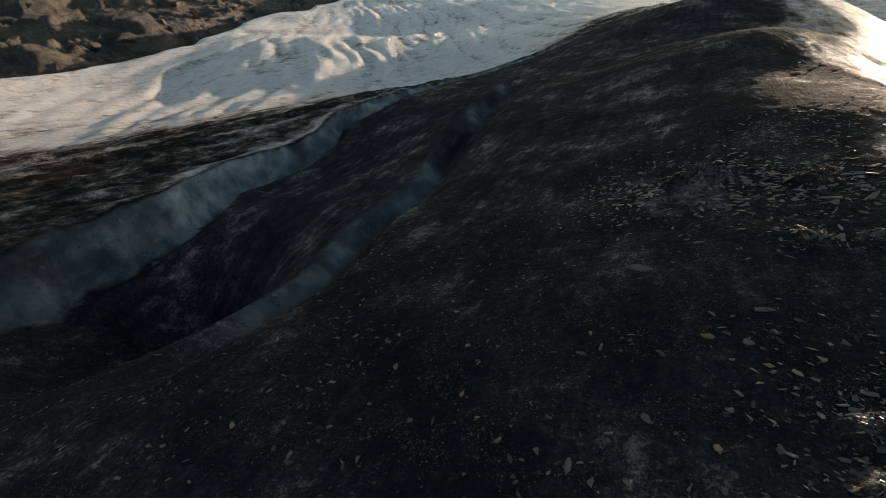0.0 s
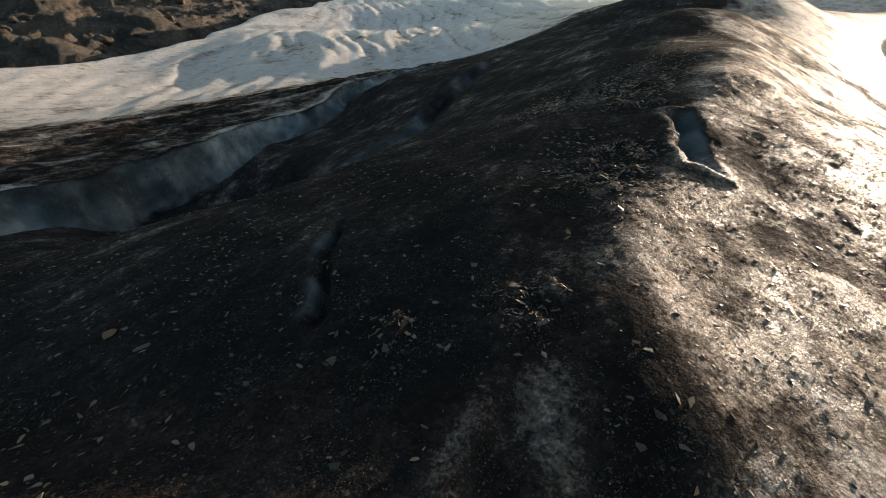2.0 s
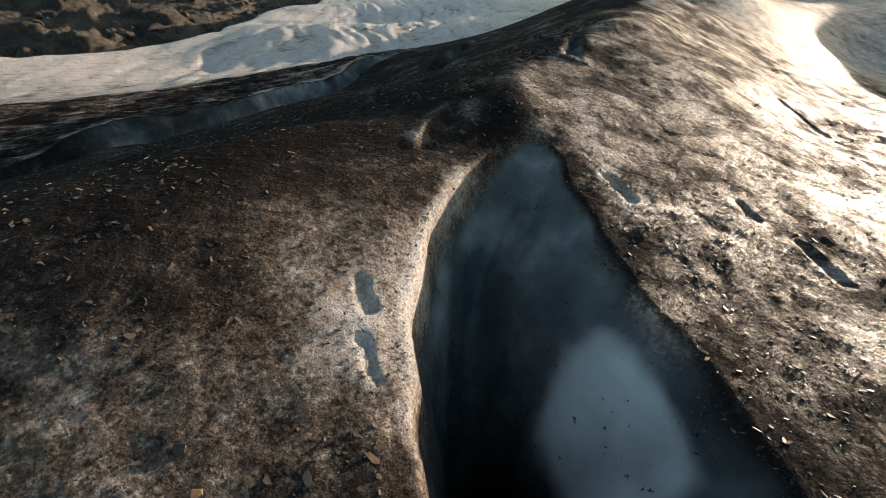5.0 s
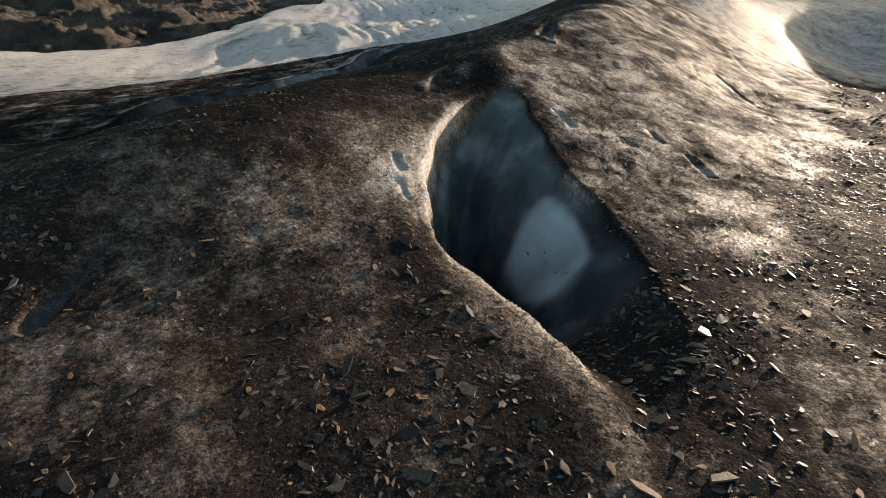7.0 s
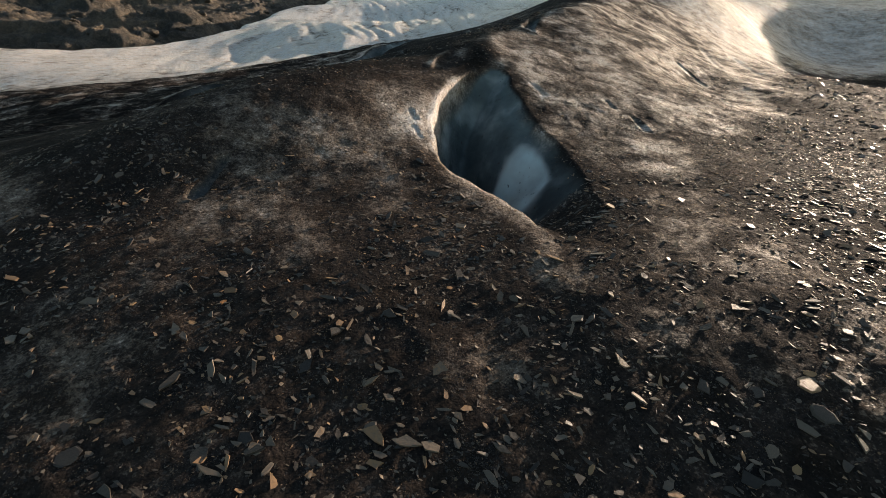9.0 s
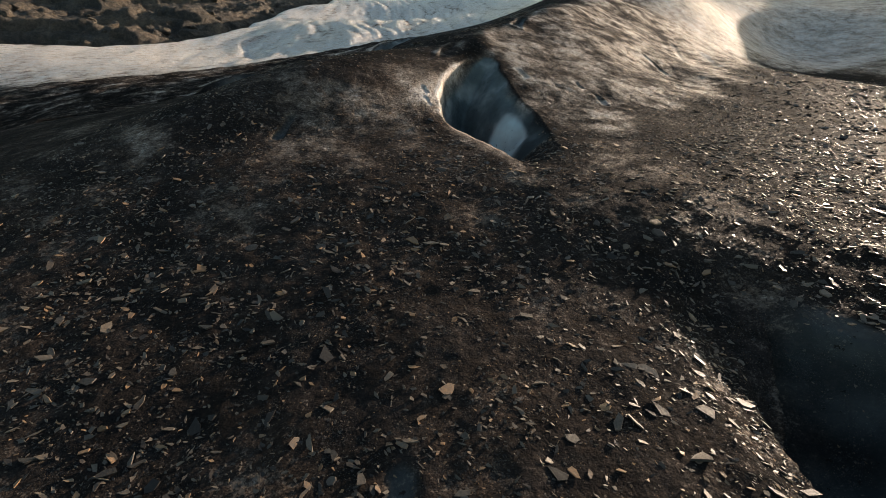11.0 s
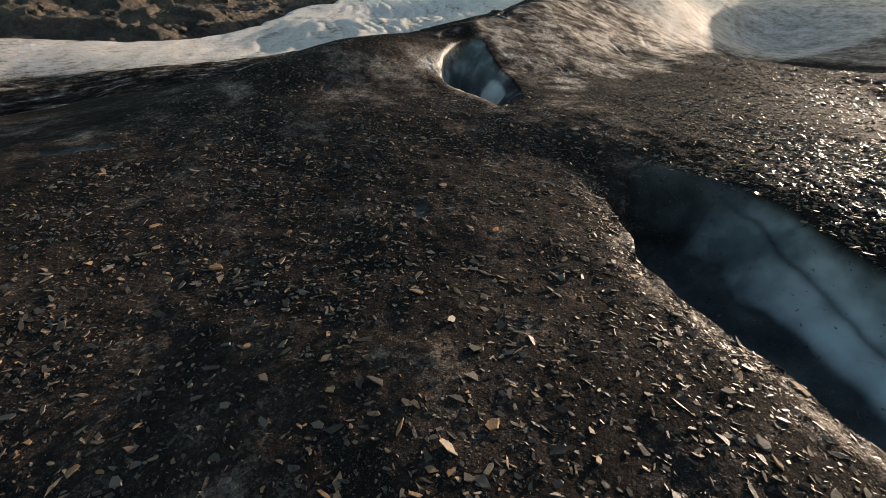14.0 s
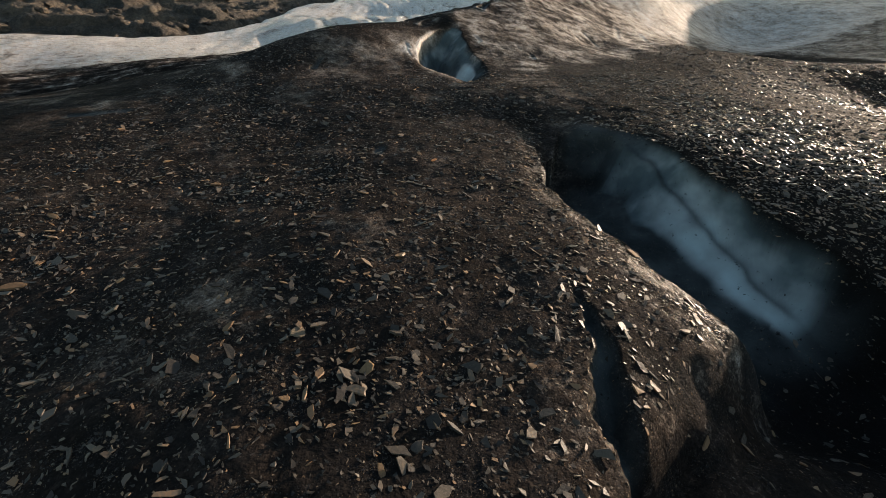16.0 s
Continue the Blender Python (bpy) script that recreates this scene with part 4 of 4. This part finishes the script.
pick, part_way = rng.integers(0, len(rim) - 1, 9000), rng.uniform(0, 1, 9000)[:, None]
lx, ly = (rim[pick] * (1 - part_way) + rim[pick + 1] * part_way).T + rng.normal(0, 0.42, (2, 9000))
pit = GULLY_WEST + GULLY_EAST[:0:-1]
keep = ~inside(pit, lx, ly)
gx, gy = np.concatenate([gx, lx[keep]]), np.concatenate([gy, ly[keep]])
size = np.concatenate([size, np.clip(rng.lognormal(np.log(0.026), 0.5, keep.sum()), 0.012, 0.10)])
pile = np.exp(-((gx - 3.2) ** 2 + (gy - 5.5) ** 2) / 0.8) + np.exp(-((gx - 4.6) ** 2 + (gy - 4.6) ** 2) / 0.5)
size = np.where(gy > -7.5, np.minimum(size * (1 + pile), 0.085 + 0.10 * pile), size)
co, faces = flakes(len(gx), gx, gy, size)
tagged(new("shale_chips", solid("shale_chips", co, faces, 3, SHALE)), "broken chips of grey and rusty shale strewn over dirty ice", "gravel", kind="stuff")
ex, ey = scatter_east(62000)
size = np.clip(rng.lognormal(np.log(0.070), 0.5, len(ex)), 0.03, 0.26) * (0.62 + 0.38 * step(6, 8, ex) + 0.045 * np.clip(ex - 10, 0, 14))
for cx, cy, r, _ in HEAPS:
    ex, ey = np.append(ex, rng.normal(cx, r * 0.75, 90)), np.append(ey, rng.normal(cy, r * 0.75, 90))
    size = np.append(size, np.clip(rng.lognormal(np.log(0.13 * r + 0.012), 0.5, 90), 0.014, 0.16))
co, faces = flakes(len(ex), ex, ey, size, 0.34)
tagged(new("wet_shale", solid("wet_shale", co, faces, 3, SLIVERS)), "wet glinting shale slivers covering brown dirty ice", "gravel", kind="stuff")


# ---------------------------------------------------------------- larger slabs, each a thing of its own
OCHRE = stone_material("ochre_stone", (0.14, 0.085, 0.05), (0.25, 0.165, 0.09), (0.30, 0.14, 0.055), 0.7, 0.12)
GREY = stone_material("grey_slate", (0.04, 0.037, 0.034), (0.115, 0.096, 0.078), (0.19, 0.145, 0.095), 0.65, 0.14)
SLABS_A = [
    (1.30, -24.67, 0.12), (1.08, -24.58, 0.22), (-0.65, -24.56, 0.16), (1.33, -24.35, 0.21), (1.86, -24.05, 0.16), (-0.95, -23.96, 0.14), (0.15, -23.94, 0.16), (-0.55, -23.89, 0.16), (-0.41, -23.73, 0.29), (1.60, -23.62, 0.09), (0.81, -23.57, 0.25), (-1.16, -23.43, 0.18), (1.26, -23.32, 0.18), (2.18, -23.31, 0.16), (0.05, -23.10, 0.33), (0.69, -23.07, 0.15), (-0.74, -23.01, 0.24), (0.41, -22.83, 0.12), (0.82, -22.36, 0.17), (-0.76, -22.36, 0.15), (3.78, -22.13, 0.24), (-3.84, -22.10, 0.54), (4.14, -22.04, 0.20), (-2.57, -21.97, 0.19), (3.41, -21.85, 0.32), (3.38, -21.71, 0.26), (-0.07, -21.57, 0.21), (-2.38, -21.19, 0.17), (3.64, -20.86, 0.29), (4.41, -20.85, 0.35),
]
SLABS_B = [
    (-0.54, -20.75, 0.13), (-1.55, -20.64, 0.17), (3.03, -20.47, 0.18), (-4.60, -20.36, 0.37), (-0.03, -20.02, 0.14), (0.71, -19.73, 0.22), (-1.93, -19.38, 0.27), (-2.27, -19.28, 0.25), (-0.84, -19.24, 0.18), (0.85, -19.21, 0.15), (3.19, -19.08, 0.29), (-4.22, -18.94, 0.35), (-2.70, -18.90, 0.39), (2.25, -18.87, 0.23), (2.55, -18.84, 0.23), (1.33, -18.14, 0.28), (-0.29, -18.06, 0.23), (-1.94, -17.88, 0.17), (-4.28, -17.61, 0.29), (1.39, -17.53, 0.15), (-0.89, -17.50, 0.17), (-0.52, -17.47, 0.12), (-4.05, -16.86, 0.27), (-1.04, -16.82, 0.14), (2.01, -16.43, 0.20), (-5.62, -16.13, 0.27), (0.63, -15.17, 0.22), (0.96, -13.78, 0.23), (-0.73, -13.74, 0.19), (3.31, -13.73, 0.21),
]
SLABS_C = [
    (1.73, -13.72, 0.16), (-1.31, -13.63, 0.26), (-2.33, -13.63, 0.32), (3.20, -13.57, 0.21), (-0.01, -13.36, 0.25), (3.77, -13.27, 0.35), (-1.93, -13.16, 0.25), (-0.11, -13.15, 0.15), (3.35, -13.04, 0.22), (3.84, -12.99, 0.32), (4.18, -12.95, 0.29), (-0.48, -12.88, 0.16), (3.92, -12.87, 0.22), (4.66, -12.35, 0.24), (2.96, -12.22, 0.15), (-1.98, -12.21, 0.17), (0.69, -11.97, 0.18), (-1.79, -11.88, 0.14), (-1.80, -11.69, 0.32), (2.84, -11.23, 0.16), (1.84, -10.77, 0.18), (-0.62, -10.48, 0.12), (-0.34, -10.31, 0.18), (-0.89, -10.19, 0.11), (-0.42, -10.10, 0.16), (2.67, -9.84, 0.21), (2.61, -9.61, 0.20), (-0.21, -9.34, 0.12), (2.14, -9.09, 0.21), (1.83, -8.41, 0.16),
]
SLABS_D = [
    (3.47, -4.82, 0.18), (-0.72, -4.44, 0.14), (3.24, -4.42, 0.17), (-1.14, -4.19, 0.15), (0.78, -3.55, 0.15), (-2.52, -3.16, 0.12), (-2.31, -2.60, 0.19), (-4.22, -1.73, 0.20), (0.11, -1.66, 0.15), (1.41, -1.22, 0.12), (0.42, -1.22, 0.09), (-1.98, -1.21, 0.20), (1.02, -1.18, 0.15), (0.72, -0.94, 0.10), (1.38, -0.93, 0.10), (-2.47, -0.92, 0.27), (-0.89, -0.50, 0.09), (-0.72, -0.18, 0.23), (1.38, 0.20, 0.12), (1.02, 1.37, 0.09), (0.75, 1.51, 0.16), (1.73, 1.74, 0.07), (1.28, 1.78, 0.12), (2.16, 2.30, 0.13), (1.95, 2.40, 0.16), (2.45, 2.62, 0.22), (1.92, 3.54, 0.38), (2.56, 3.80, 0.16), (3.06, 4.85, 0.28), (3.33, 5.00, 0.25),
]
SLABS_E = [
    (3.43, 5.90, 0.25), (3.41, 6.28, 0.22),
]


# Slabs that stand out by their rusty colour.
RUSTY = [(-0.07, -21.5), (-0.74, -23.0), (-0.85, -19.2), (2.2, -18.9), (3.15, -19.1), (-1.93, -17.9), (-2.57, -21.97), (-4.6, -20.36), (-3.84, -22.1), (0.8, -23.55), (-1.8, -11.8), (-0.55, -23.9)]


def slab_mesh(name, seed, mat):
    """A broken slab one metre long: uneven outline, split layers, chipped rim."""
    r = np.random.default_rng(seed)
    k = int(r.integers(9, 14))
    ang = (np.arange(k) + r.uniform(-0.35, 0.35, k)) / k * 2 * np.pi
    corner = r.uniform(0, 2 * np.pi, 4)
    rad = 0.30 + 0.24 * np.max(np.cos(ang[:, None] - corner) ** 6 * r.uniform(0.4, 1.0, 4) * (np.cos(ang[:, None] - corner) > 0), 1) + r.uniform(-0.035, 0.035, k)
    wide = r.uniform(0.42, 0.8)
    thick = r.uniform(0.04, 0.10)
    lean = r.normal(0, 0.10, 2)
    bm = bmesh.new()
    rings = []
    for level, shrink in ((-0.5, 0.90), (-0.15, 1.0), (0.10, 0.99), (0.14, 0.93), (0.5, 0.84)):
        ring = []
        for a, d in zip(ang, rad):
            px, py = math.cos(a) * d * shrink * r.uniform(0.95, 1.05), math.sin(a) * d * wide * shrink * r.uniform(0.95, 1.05)
            ring.append(bm.verts.new((px, py, thick * level * r.uniform(0.85, 1.15) + max(level, 0) * (px * lean[0] + py * lean[1]))))
        rings.append(ring)
    for low, high in zip(rings, rings[1:]):
        for j in range(k):
            bm.faces.new((low[j], low[(j + 1) % k], high[(j + 1) % k], high[j]))
    peak = bm.verts.new((r.normal(0, 0.06), r.normal(0, 0.04), thick * r.uniform(0.45, 0.7)))
    for j in range(k):
        bm.faces.new((rings[-1][j], rings[-1][(j + 1) % k], peak))
    bm.faces.new(rings[0][::-1])
    me = bpy.data.meshes.new(name)
    bm.to_mesh(me)
    bm.free()
    me.materials.append(mat)
    return me


SHAPES = [(slab_mesh("broken_stone", 200 + j, (GREY, OCHRE, SHALE)[j % 3]), j % 3) for j in range(15)]
LABELS = ("flat grey slate slab lying on dirty ice", "ochre broken stone slab lying on dirty ice", "dark shale slab lying on dirty ice")


def lay(x, y, size, kind=None):
    mesh, hue = SHAPES[int(rng.integers(0, 15))]
    if kind is not None:
        mesh, hue = SHAPES[3 * int(rng.integers(0, 5)) + kind]
    z, a, b = (float(land(np.array([x + dx]), np.array([y + dy]))[0][0]) for dx, dy in ((0, 0), (0.16, 0), (0, 0.16)))
    up = Vector((max(-0.35, min(0.35, (z - a) / 0.16)) + rng.normal(0, 0.12), max(-0.35, min(0.35, (z - b) / 0.16)) + rng.normal(0, 0.12), 1)).normalized()
    m = up.to_track_quat("Z", "Y").to_matrix().to_4x4() @ pose(0, 0, 0, 0, 0, float(rng.uniform(0, 360)))
    ob = tagged(new("broken_stone", mesh), LABELS[hue], "rock", "broken stones on the ice")
    ob.matrix_world = Matrix.Translation((x, y, z + size * 0.015)) @ m @ Matrix.Diagonal((size, size, size, 1))
    return ob


for x, y, length in SLABS_A + SLABS_B + SLABS_C + SLABS_D + SLABS_E:
    lay(x, y, length * 0.9, 1 if any(math.hypot(x - a, y - b) < 0.25 for a, b in RUSTY) else None)
bx, by = scatter(1600)
keep = (by < -9) & (bx > -6) & (bx < 8.5)
for x, y in list(zip(bx[keep], by[keep]))[:138]:
    lay(float(x), float(y), float(np.clip(rng.lognormal(np.log(0.11), 0.3), 0.07, 0.22)))


# ---------------------------------------------------------------- boulders on the hillside
def boulder_mesh(seed):
    """An angular block about a metre across: a ball cut by random planes."""
    r = np.random.default_rng(seed)
    bm = bmesh.new()
    bmesh.ops.create_icosphere(bm, subdivisions=3, radius=0.5)
    cuts = [(Vector(r.normal(0, 1, 3)).normalized(), r.uniform(0.26, 0.42)) for _ in range(11)]
    for v in bm.verts:
        for way, reach in cuts:
            over = v.co.dot(way) - reach
            if over > 0:
                v.co -= way * over
        v.co += Vector(r.normal(0, 0.012, 3))
        v.co.z *= 0.8
    me = bpy.data.meshes.new("boulder")
    bm.to_mesh(me)
    bm.free()
    me.materials.append(ROCK)
    return me


BLOCKS = [boulder_mesh(400 + j) for j in range(8)]
placed = 0
while placed < 90:
    x, y = float(rng.uniform(-80, -18)), float(rng.uniform(38, 125))
    if not 5 < float(along(ICE_MARGIN, np.array([x]), np.array([y]))[1][0]) < 48:
        continue
    size = float(np.clip(rng.lognormal(np.log(1.3), 0.45), 0.6, 3.4))
    z = float(hillside(np.array([x]), np.array([y]))[0])
    ob = tagged(new("boulder", BLOCKS[placed % 8]), "angular brown boulder bedded in the moraine hillside", "boulder", "boulders on the hillside")
    ob.matrix_world = pose(x, y, z + 0.18 * size, float(rng.uniform(-20, 20)), float(rng.uniform(-20, 20)), float(rng.uniform(0, 360))) @ Matrix.Diagonal((size, size * 0.8, size * 0.75, 1))
    placed += 1
